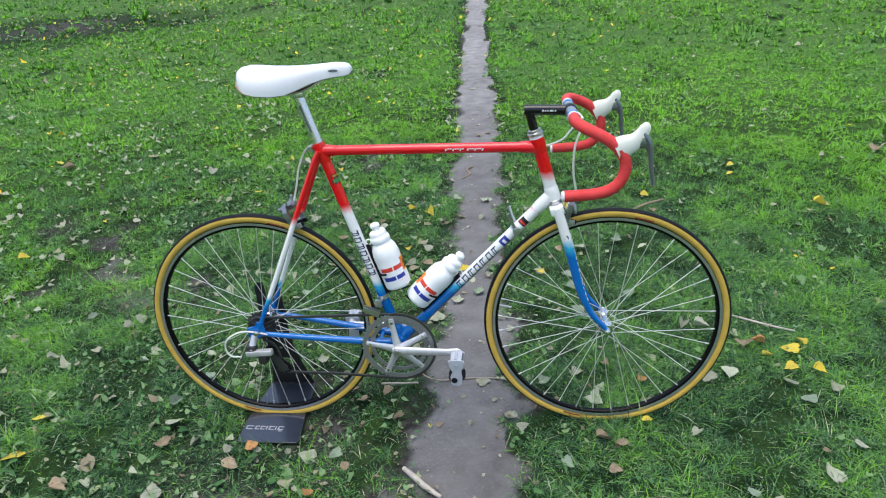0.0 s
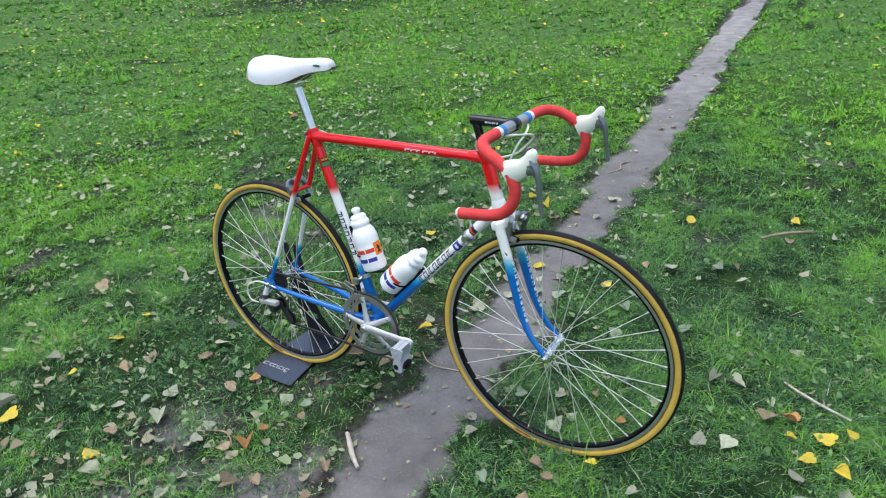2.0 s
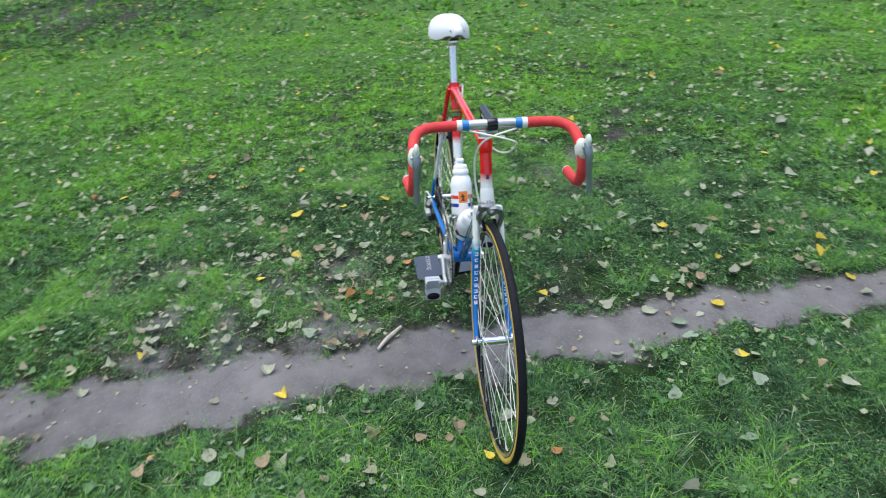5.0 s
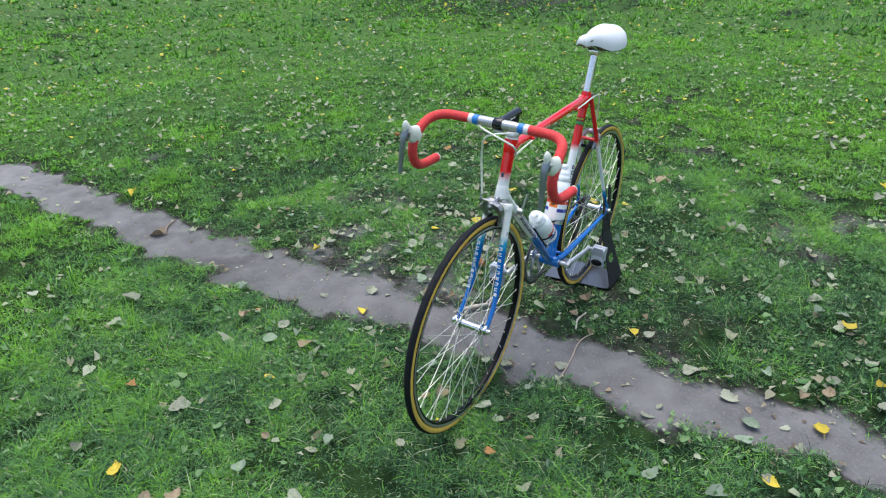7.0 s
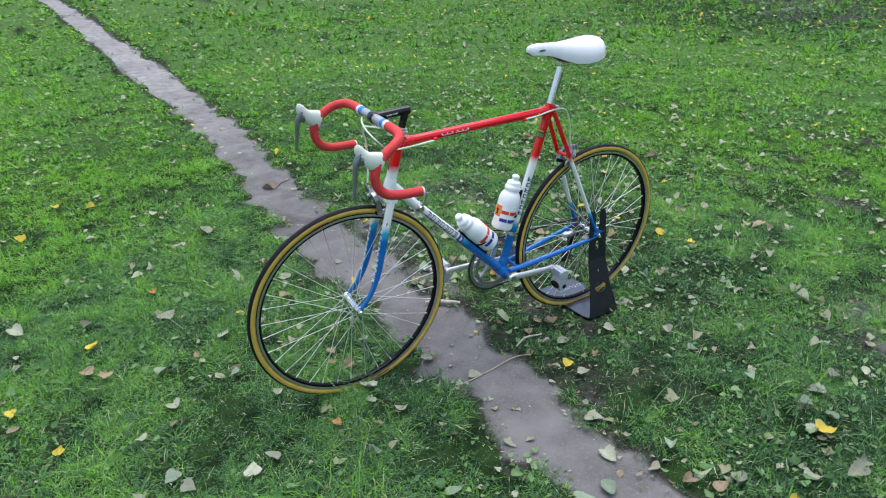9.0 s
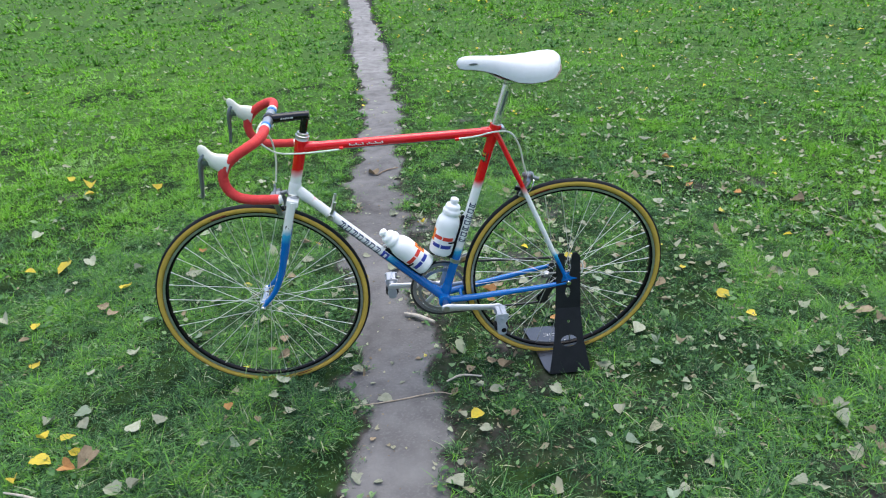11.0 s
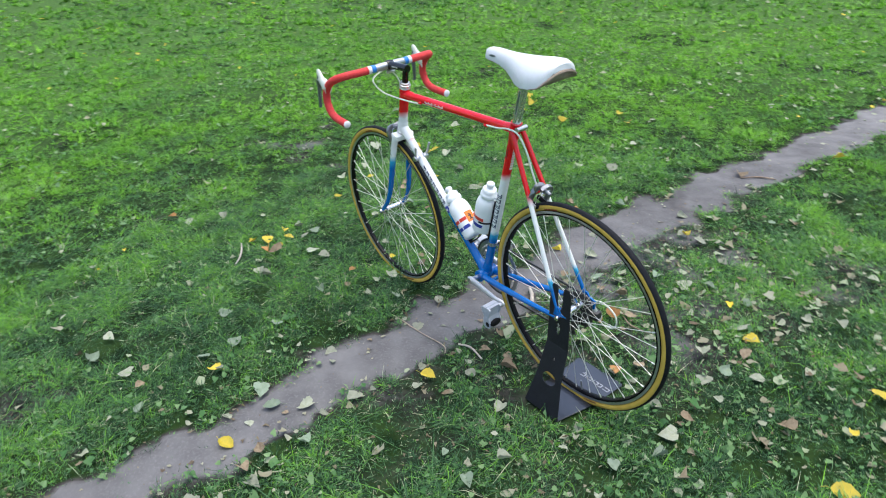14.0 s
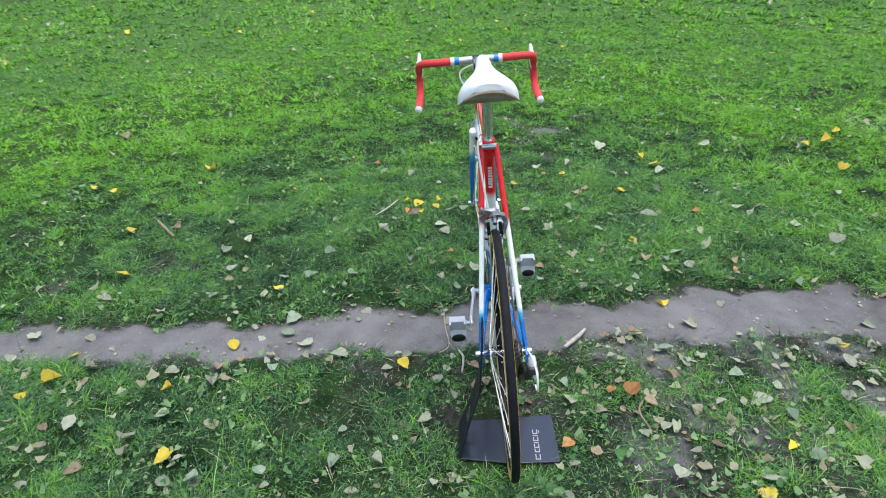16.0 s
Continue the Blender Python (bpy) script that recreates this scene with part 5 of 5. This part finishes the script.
# ---------------------------------------------------------------- fallen leaves


def leaf_mesh(kind, state, seed):
    """A pointed leaf about 1 long with a stalk, an uneven margin and crumpled blade: 0 flat, 1 curled at the edges, 2 folded along its rib."""
    r = random.Random(seed)
    n, rows = 9, 11
    at, half = {"deltoid": ((0, 0.07, 0.18, 0.38, 0.6, 0.8, 0.93, 1), (0.12, 0.38, 0.47, 0.41, 0.29, 0.15, 0.05, 0.006)),
                "oval": ((0, 0.08, 0.2, 0.42, 0.65, 0.85, 0.95, 1), (0.06, 0.20, 0.31, 0.38, 0.32, 0.17, 0.07, 0.006))}[kind]
    curl = (r.uniform(-0.25, 0.35), r.uniform(0.5, 1.3), r.uniform(-0.3, 0.5))[state]
    cup = (r.uniform(-0.2, 0.3), r.uniform(0.9, 1.9), 0.2)[state]
    fold = (0.06, 0.15, r.uniform(0.5, 1.1))[state]
    twist, bent = r.uniform(-0.5, 0.5), r.uniform(-0.25, 0.25)
    ph = [r.uniform(0, 6.3) for _ in range(6)]
    verts, faces = [], []
    rough = [[r.uniform(0.86, 1.10) for _ in range(rows + 1)] for _ in range(2)]
    for i in range(rows + 1):
        s = i / rows
        w = float(np.interp(s, at, half))
        for j in range(n):
            q = 2 * j / (n - 1) - 1
            y = q * w * (1 if abs(q) < 0.9 else rough[0 if q < 0 else 1][i])
            x = s - 0.5 - (0.11 * abs(q) ** 1.5 if kind == "deltoid" and i < 2 else 0)
            y += bent * (s - 0.5) ** 2
            z = fold * abs(y) + curl * (s - 0.5) ** 2 * 0.6 + cup * y * y + twist * (s - 0.5) * y * 0.7
            z += 0.022 * math.sin(9 * x + ph[0]) * math.sin(8 * y + ph[1]) + 0.012 * math.sin(21 * x + ph[2]) * math.sin(17 * y + ph[3])
            z -= 0.012 * math.exp(-(q / 0.16) ** 2)
            verts.append(Vector((x, y, z)))
    for i in range(rows):
        for j in range(n - 1):
            a = i * n + j
            faces.append((a, a + 1, a + n + 1, a + n))
    stalk = sweep([(-0.49, bent * 0.25, 0.15 * curl), (-0.66, 0.03, 0.02), (-0.85, 0.09 * r.uniform(-1, 1), 0.03)], [0.012, 0.011, 0.014], 5)
    return join((verts, faces), stalk)


SHAPES = [leaf_mesh("oval" if i % 4 == 3 else "deltoid", i % 3, 11 + i) for i in range(12)]
LEAVES = {k: [mesh_of("fallen_leaf", *s, look_[1]) for s in SHAPES] for k, look_ in LEAF_LOOK.items()}
STATE = ["lying flat on the grass", "curled at the edges in the grass", "folded along its rib on the ground"]
pick = random.Random(3)


def fallen(kind, spots):
    """Leaves of one colour at spots given as 'x,y,length in cm'."""
    for spot in spots.split():
        x, y, cm = (float(v) for v in spot.split(","))
        k = pick.randrange(12)
        o = new("fallen_leaf", LEAVES[kind][k])
        size = cm / 100 * pick.uniform(0.66, 0.84)
        on_earth = float(off_path(np.array(x), np.array(y))) < 0.02
        z = float(height(x, y)) + (0.007 if on_earth else pick.uniform(0.014, 0.026))
        o.matrix_basis = Matrix.Translation((x, y, z)) @ pose(0, 0, 0, pick.uniform(-22, 22), pick.uniform(-18, 18), pick.uniform(0, 360)) @ Matrix.Scale(size, 4)
        tagged(o, f"{LEAF_LOOK[kind][0]} fallen leaf {'lying on the earth path' if on_earth else STATE[k % 3]}", "leaf", "fallen leaves")


fallen("Y", "-0.73,-0.28,9 -0.75,-0.12,6 -1.47,2.09,5 -1.64,1.00,6 1.11,-0.05,5 1.63,0.32,7 1.56,0.29,4 1.60,0.22,5 1.69,0.21,5 2.23,1.59,8 1.95,2.18,5 0.23,1.08,5 -0.36,2.18,5 -0.48,3.97,5 0.72,-0.67,6 0.44,1.52,6 0.43,-1.21,6 -0.63,-0.74,9 -0.65,-0.50,4 -1.12,-1.75,6")
fallen("Y", "-0.77,1.85,5 1.89,-0.20,5 1.65,-2.30,10 1.82,-2.40,7 2.01,-2.04,8 2.02,-0.47,5 1.69,0.38,5 0.44,-2.66,7 2.39,-1.99,7 0.29,1.49,7 0.19,1.55,5 2.44,-2.14,10 2.63,-2.30,7 2.13,-0.99,10 2.27,-0.98,6 0.98,1.57,7 1.40,1.71,5 1.92,2.06,6")
fallen("P", "1.58,0.16,6 1.70,0.14,5 -1.43,0.97,7 -0.75,0.41,6 0.09,-0.22,3 0.15,-0.24,6 -0.24,-0.38,7 -0.32,-0.33,4 0.76,-0.08,5 1.24,-0.10,5 1.41,0.19,7 1.34,0.18,6 1.67,-0.12,5 0.36,1.40,5 0.49,1.39,3 0.60,-0.05,3 0.67,0.06,3 0.98,0.03,7 1.28,1.10,5 0.83,0.84,4 2.74,3.36,8 -1.43,1.16,5 -1.21,0.51,4 1.02,1.11,7 0.55,1.50,6 0.62,0.90,4")
fallen("P", "0.39,0.29,5 0.42,-1.18,8 -0.30,-1.42,6 -0.08,-1.18,6 -0.84,-1.26,8 -1.17,-2.35,10 -1.69,-0.69,8 -0.21,-0.18,5 -1.21,2.19,10 -0.44,1.80,10 -0.30,1.44,7 -0.36,1.21,6 -0.62,2.33,10 -0.07,0.93,5 -0.78,0.65,5 -0.97,1.17,5 0.56,-1.39,7 1.32,0.45,6 0.32,0.36,5 0.41,0.65,4 0.07,0.22,6 0.27,0.94,6 -0.16,0.65,4 -0.46,0.68,6")
fallen("P", "-0.46,0.86,5 -0.91,0.18,5 -2.63,-0.76,9 1.22,-3.31,7 1.17,-1.58,10 1.47,-0.83,9 1.76,-0.94,5 2.00,-0.75,6 0.70,0.16,3 -0.10,0.34,5 -0.35,0.24,4 1.94,0.22,4 0.32,0.15,4 0.18,0.13,5 0.57,0.07,3 -0.97,-1.66,8 2.11,-0.34,7 2.50,-1.05,5 2.69,-0.39,5 -0.57,-3.87,9 0.41,0.47,3 0.65,0.50,4 -0.17,0.18,4 -0.00,0.30,3")
fallen("P", "0.01,1.10,7 -0.04,1.09,5 0.41,1.71,6 0.54,0.85,4 0.07,1.32,7 -0.18,1.32,5 -0.10,-0.21,5 -0.15,-0.50,7 0.03,-0.50,5 0.33,-1.19,8 0.33,-0.81,4 0.15,-0.82,8 0.15,-1.09,5 0.13,-0.70,5 -0.06,-0.56,4 1.69,-1.83,8 0.97,-0.86,8 0.70,-0.90,5 0.57,-0.67,4 2.44,-1.40,9 2.00,-1.01,8 2.43,-0.76,10 1.54,-1.26,7 2.16,-0.53,8")
fallen("P", "3.03,-1.30,7 2.13,0.54,8 0.78,1.54,6 0.82,1.58,5 1.55,1.22,4 1.91,1.04,5 3.32,2.48,7 2.08,0.38,7")
fallen("T", "-0.06,-0.28,7 -0.31,-0.20,6 0.27,-0.28,4 -0.51,-0.39,6 0.99,-0.12,6 1.03,-0.15,5 1.57,-0.14,4 0.44,2.98,6 0.33,0.06,6 0.25,0.02,5 -2.32,2.34,9 0.10,-0.39,3 0.51,-0.06,3 1.02,-0.69,6 0.99,-1.05,6 1.00,-0.23,5 0.50,-0.52,5 0.48,-0.41,5 0.34,-0.54,5 -0.25,-0.60,6 -1.79,2.54,10 0.15,-1.68,5 1.79,-0.57,6")
fallen("T", "1.72,-0.51,6 1.50,0.34,9 1.43,-0.47,4 0.34,0.94,6 0.40,0.87,5 -1.53,-1.12,10 -1.15,-0.06,10 0.52,0.74,4 0.69,-2.09,10 2.01,-0.37,5 0.67,0.33,3 1.03,0.22,4 0.23,0.31,4 -0.11,1.22,7 0.06,1.40,5 0.14,-0.49,6 0.92,1.08,5 1.41,1.50,6 2.86,2.42,10")
fallen("O", "1.54,0.36,6 1.13,0.15,5 0.51,3.04,6 0.94,-1.04,4 -1.16,-1.91,6 -1.30,-1.29,6 1.50,-1.05,5 -0.03,-0.20,6 2.22,0.60,6")
fallen("G", "1.62,0.09,7 -0.58,0.20,5 0.23,-0.23,5 0.88,-0.23,5 0.83,0.12,5 -0.94,0.46,5 1.34,-0.30,5 1.00,-0.76,5 1.07,-0.83,7 0.81,1.11,6 0.95,0.73,7 0.96,0.57,6 0.34,0.76,5 0.22,-1.58,6 1.17,0.69,7 1.03,-0.59,4 0.87,-0.61,4 1.55,-0.44,7 -0.12,0.68,5 1.08,0.32,5 -0.30,0.12,6 -0.35,-0.01,5 0.03,0.46,4 -0.09,0.47,5 -0.16,0.93,7")
fallen("G", "-0.15,0.86,5 0.41,-0.61,6 0.26,-0.79,7 -0.08,-0.89,7 0.08,-0.89,6 0.83,-1.25,7")
fallen("P", "0.39,-0.91,7 1.39,0.46,7 0.11,1.05,6 0.56,1.73,8 -0.34,-0.52,7 -0.59,-0.92,6 -0.37,-1.01,7 0.72,-0.02,6 0.62,0.15,7 -0.31,-0.10,8 -0.82,-0.47,7 -0.70,-0.69,8 -0.54,-0.84,6 -0.16,-0.74,7 -0.28,-0.96,6 1.55,-0.22,7 -0.24,0.83,8 -0.35,0.83,7 0.50,0.68,7 0.43,0.54,8 0.32,1.10,7 0.71,0.48,6 1.31,-0.55,7 1.32,-1.45,8")
fallen("P", "1.36,-1.98,7 -0.72,0.47,7 0.01,-0.44,6 0.26,0.18,6 0.57,-0.75,7 0.35,-0.65,7 0.26,-1.23,6 0.26,-1.36,4")
fallen("Y", "0.50,0.94,7 -0.22,-0.70,7 1.75,-0.75,7 0.341,0.298,7 0.838,0.857,6 -0.081,0.967,7")
fallen("O", "-1.11,-1.47,7 0.20,-0.45,7 0.19,-0.37,5")
fallen("G", "0.58,0.76,8 0.94,0.85,7 -0.26,-0.47,6 1.19,1.17,7 0.66,0.76,8")
fallen("T", "0.20,0.06,7 0.27,-0.57,7")


# ---------------------------------------------------------------- grass, weeds and leaf litter
CENTRE = np.array([0.5, 0.0])


def scatter(count, r0, r1):
    r = np.sqrt(rng.uniform(r0 * r0, r1 * r1, count))
    a = rng.uniform(0, 2 * np.pi, count)
    return CENTRE[0] + r * np.cos(a), CENTRE[1] + r * np.sin(a)


def grass_ring(count, r0, r1, width, tall, lean, simple=False, low=0.0):
    """Bent blades, narrow at foot and tip, most of them in tufts that fan out and stand in clumps."""
    x, y = scatter(count, r0, r1)
    tx, ty = scatter(max(count // 20, 1), r0, r1)
    own = rng.integers(0, len(tx), count)
    tufted = rng.random(count) < 0.8
    spread = 0.004 + 0.45 * tall * rng.random(count)
    way = rng.uniform(0, 2 * np.pi, count)
    x, y = np.where(tufted, tx[own] + spread * np.cos(way), x), np.where(tufted, ty[own] + spread * np.sin(way), y)
    vigour = np.where(tufted, rng.gamma(3.0, 1 / 3.0, len(tx))[own], 1.0)
    hue = np.where(tufted, rng.normal(0, 0.13, len(tx))[own], rng.normal(0, 0.10, count))
    near_in = np.clip(1 - (np.hypot(x - 0.5, y) - 2.0) / 2.5, 0, 1)
    lush = field(x, y, 0.5, 3) * 0.5 + field(x, y, 0.14, 2) * 0.5
    clump = field(x, y, 0.055, 5) * 0.45 + field(x, y, 0.12, 0) * 0.55
    edge = off_path(x, y)
    stray = np.where(tufted, rng.normal(0.012, 0.045, len(tx))[own], rng.normal(0.012, 0.04, count))
    worn = bare(x, y)
    gap = np.maximum(np.clip((clump - 0.24 - 0.26 * worn) * 5, 0.34, 1), low)
    keep = (edge > stray) & (rng.random(count) < (1 - 0.62 * worn) * (1 - near_in * (1 - gap)) * np.clip(0.6 + 0.8 * lush, 0, 1)) & ~under_stand(x, y)
    x, y, lush, edge, way, tufted, vigour, hue, clump, near_in = (v[keep] for v in (x, y, lush, edge, way, tufted, vigour, hue, clump, near_in))
    n = len(x)
    z = height(x, y) - 0.005
    h = tall * rng.gamma(6, 1 / 6, n) * vigour * (0.55 + 0.9 * lush) * (1 + near_in * (clump - 0.5)) * np.clip(0.45 + edge * 5, 0.45, 1)
    h = np.where(np.hypot(x - 0.0, y + 0.03) < 0.16, h * 0.6, h)
    turn = np.where(tufted, way + rng.normal(0, 0.6, n), rng.uniform(0, 2 * np.pi, n))
    dx, dy = np.cos(turn), np.sin(turn)
    bend = h * lean * rng.uniform(0.3, 1.4, n)
    w = width * rng.uniform(0.6, 1.4, n)
    sx, sy = -dy * w / 2, dx * w / 2
    up = np.sqrt(np.maximum(h * h - 0.5 * bend * bend, 0.2 * h * h))
    tip = rng.uniform(0.55, 1.1, n)
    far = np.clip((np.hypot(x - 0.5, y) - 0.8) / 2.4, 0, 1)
    # the clump term paints shade: near clump tops lighter, hollows between them darker
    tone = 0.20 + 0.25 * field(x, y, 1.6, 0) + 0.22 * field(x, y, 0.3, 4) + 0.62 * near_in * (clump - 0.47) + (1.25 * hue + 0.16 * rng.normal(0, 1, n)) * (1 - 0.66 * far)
    # low tones the under-layer down, as painted shade at the blades' feet
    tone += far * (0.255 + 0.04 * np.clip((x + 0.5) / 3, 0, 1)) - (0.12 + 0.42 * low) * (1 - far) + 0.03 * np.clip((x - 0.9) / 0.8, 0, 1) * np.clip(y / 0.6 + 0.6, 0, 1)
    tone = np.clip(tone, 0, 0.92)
    # dry blades, with pale ones among them that stand in for highlights
    dry = rng.random(n) < 0.075 - 0.055 * far
    tone = np.where(dry, rng.uniform(0.92, 1.0, n), tone)
    low_ = np.where(dry, 0.6, 1.0)
    if simple:
        rows = ((0, 0, 1), (0, 0, -1), (1, 1, 0))
        faces = ((0, 1, 2),)
    else:
        rows = ((0, 0, 0), (0.36, 0.62, 1), (0.36, 0.62, -1), (1, 1, 0))
        faces = ((0, 1, 2), (1, 3, 2))
    m = len(rows)
    pts = np.empty((n, m, 3), np.float32)
    for k, (f, g, q) in enumerate(rows):
        pts[:, k, 0] = x + dx * bend * f + sx * q
        pts[:, k, 1] = y + dy * bend * f + sy * q
        pts[:, k, 2] = z + up * g * low_ * (tip if g == 1 else 1)
    base = np.arange(n)[:, None] * m
    t = np.concatenate([base + np.array([f]) for f in faces])
    return pts.reshape(-1, 3), t, np.repeat(tone, m)


def gather(name, pieces, material, label, category):
    verts, faces, tints, k = [], [], [], 0
    for v, t, c in pieces:
        verts.append(v)
        faces.append(t + k)
        tints.append(c)
        k += len(v)
    ob = new(name, fast_mesh(name, np.concatenate(verts), np.concatenate(faces), np.concatenate(tints), material))
    return tagged(ob, label, category, kind="stuff")


# the second ring is the short under-layer, darkened to stand in for shade
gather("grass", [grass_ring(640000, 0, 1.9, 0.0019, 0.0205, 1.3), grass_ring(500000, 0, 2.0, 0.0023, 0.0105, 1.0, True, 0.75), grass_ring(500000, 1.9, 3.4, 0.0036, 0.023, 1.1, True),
                 grass_ring(440000, 3.4, 6.5, 0.0075, 0.030, 1.1, True), grass_ring(280000, 6.5, 12, 0.018, 0.042, 1.0, True), grass_ring(170000, 12, 26, 0.045, 0.065, 1.0, True)], grass_mat, "short uneven green lawn grass with dry blades, painted pale glints and a shade-darkened under-layer", "grass")


def small_leaves(count, r0, r1, size, lift, flat, tone, dense, on_path=0.05, round_=0.36):
    """Small pointed leaves with a folded middle, tilted every way."""
    x, y = scatter(count, r0, r1)
    keep = (rng.random(count) < dense(x, y)) & ((off_path(x, y) > 0.0) | (rng.random(count) < on_path)) & ~under_stand(x, y)
    x, y = x[keep], y[keep]
    n = len(x)
    on = off_path(x, y) < 0.0
    s = size * np.clip(rng.gamma(4, 1 / 4, n), 0.25, 1.9)
    z = height(x, y) + np.where(on, 0.006, rng.uniform(lift[0], lift[1], n))
    a = rng.uniform(0, 2 * np.pi, n)
    tx, ty = rng.normal(0, flat, n) * np.where(on, 0.4, 1), rng.normal(0, flat, n) * np.where(on, 0.4, 1)
    shape = np.array([(0.54, 0, 0.03), (0.27, 0.56, 0.05), (0.02, 0.92, 0.08), (-0.25, 1.05, 0.07), (-0.46, 0.5, 0.04), (-0.38, 0, 0),
                      (-0.46, -0.5, 0.04), (-0.25, -1.05, 0.07), (0.02, -0.92, 0.08), (0.27, -0.56, 0.05), (0, 0, -0.03)])
    jit = shape[None] * (1 + rng.normal(0, 0.17, (n, 11, 3)))
    jit[..., 1] *= round_ * rng.uniform(0.7, 1.2, n)[:, None]
    jit[..., 1] += (rng.normal(0, 0.25, n)[:, None]) * (jit[..., 0] ** 2 - 0.1)
    curl, cup, roll = rng.normal(0.2, 0.5, n), rng.normal(0.3, 0.9, n), rng.normal(0, 0.6, n)
    curl, cup = np.where(on, curl * 0.4, curl), np.where(on, cup * 0.4, cup)
    jit[..., 2] = jit[..., 2] * rng.uniform(-0.5, 2.0, n)[:, None] + curl[:, None] * jit[..., 0] ** 2 + cup[:, None] * jit[..., 1] ** 2 + roll[:, None] * jit[..., 0] * jit[..., 1]
    lx = (jit[..., 0] * np.cos(a)[:, None] - jit[..., 1] * np.sin(a)[:, None]) * s[:, None]
    ly = (jit[..., 0] * np.sin(a)[:, None] + jit[..., 1] * np.cos(a)[:, None]) * s[:, None]
    lz = jit[..., 2] * s[:, None] + lx * tx[:, None] + ly * ty[:, None]
    pts = np.stack([lx + x[:, None], ly + y[:, None], lz + z[:, None]], -1)
    base = np.arange(n)[:, None] * 11
    t = np.concatenate([base + np.array([[i, (i + 1) % 10, 10]]) for i in range(10)])
    tint = np.clip(np.repeat(tone(x, y, n), 11) + rng.normal(0, 0.025, n * 11), 0, 1)
    return pts.reshape(-1, 3), t, tint


def weedy(x, y):
    rank = 0.10 * np.clip((0.5 - x) / 0.4, 0, 1) + 0.16 * np.exp(-(((x + 0.45) / 0.45) ** 2 + ((y + 0.35) / 0.45) ** 2)) + 0.12 * np.exp(-(((x - 1.75) / 0.5) ** 2 + ((y - 0.6) / 0.5) ** 2))
    return np.clip((field(x, y, 0.42, 6) * 0.6 + field(x, y, 0.12, 0) * 0.4 + rank - 0.44) * 4.0, 0.05, 1)


gather("broadleaf_weeds", [small_leaves(2600, 0, 3.0, 0.022, (0.006, 0.02), 0.35, lambda x, y, n: np.clip(rng.normal(0.62, 0.24, n), 0, 1), lambda x, y: weedy(x, y) ** 2, 0.0, 0.36),
                           small_leaves(22000, 0, 2.6, 0.0130, (0.006, 0.026), 0.45, lambda x, y, n: np.clip(rng.normal(0.60, 0.28, n), 0, 1), weedy, 0.0, 0.34),
                           small_leaves(12000, 2.6, 5.5, 0.022, (0.010, 0.032), 0.4, lambda x, y, n: np.clip(rng.normal(0.68, 0.2, n), 0, 1), weedy, 0.0, 0.34),
                           small_leaves(10000, 5.5, 13, 0.036, (0.02, 0.045), 0.35, lambda x, y, n: np.clip(rng.normal(0.7, 0.2, n), 0, 1), weedy, 0.0, 0.34)],
       weed_mat, "low clover and broadleaf weeds growing through the grass", "weeds")


def littered(x, y):
    side = np.clip(0.55 - (x - 0.5) * 0.22, 0.14, 1.0)
    strewn = np.exp(-(((x + 0.35) / 0.95) ** 2 + ((y + 0.85) / 0.75) ** 2)) * (0.2 + 1.2 * field(x, y, 0.16, 3))
    return np.clip(side * (0.03 + 1.7 * field(x, y, 0.7, 5) * field(x, y, 0.28, 3)) + 1.7 * strewn + 0.9 * np.clip(bare(x, y) - 0.35, 0, 1), 0.05, 1)


def litter_tone(x, y, n):
    away = np.clip((np.hypot(x - 0.5, y) - 1.5) / 2, 0, 1)
    tone = np.clip(rng.beta(2.6, 2.0, n) * (0.86 - 0.46 * away) + 0.40 * away, 0, 0.86)
    return np.where(rng.random(n) < 0.008 + 0.11 * np.clip((np.hypot(x - 0.5, y) - 2) / 4, 0, 1), rng.uniform(0.9, 1.0, n), tone)


def far_tone(x, y, n):
    return np.clip(np.where(rng.random(n) < 0.30, rng.uniform(0.88, 0.99, n), 0.35 + 0.4 * rng.beta(2, 2, n)), 0, 1)


def scraps(x, y):
    return np.clip(0.06 + 1.2 * bare(x, y) - 0.5 * np.clip((x - 0.8) / 0.5, 0, 1), 0.02, 1)


gather("leaf_litter", [small_leaves(6000, 0, 1.9, 0.013, (0.002, 0.012), 0.35, lambda x, y, n: np.clip(rng.beta(1.2, 3.0, n) * 0.45, 0, 1), scraps, 0.1, 0.22),
                       small_leaves(5600, 0, 2.8, 0.024, (0.002, 0.015), 0.28, litter_tone, littered, 0.08, 0.4), small_leaves(17000, 2.8, 6.5, 0.026, (0.010, 0.026), 0.3, litter_tone, littered, 0.3, 0.4),
                       small_leaves(28000, 6.5, 18, 0.036, (0.02, 0.045), 0.3, far_tone, littered, 0.2, 0.4)], litter_mat, "scattered small dry autumn leaves on the lawn", "leaves")


def crumbs(x, y):
    return np.where(off_path(x, y) < 0.02, 0.9, 0.05 + 0.5 * bare(x, y))


gather("crumbs", [small_leaves(9000, 0, 3.5, 0.009, (0.004, 0.008), 0.25, lambda x, y, n: np.clip(rng.beta(1.4, 2.2, n) * 0.75, 0, 1), crumbs, 0.9, 0.33)], litter_mat, "crumbs of dry leaf and bark strewn on bare earth", "debris")
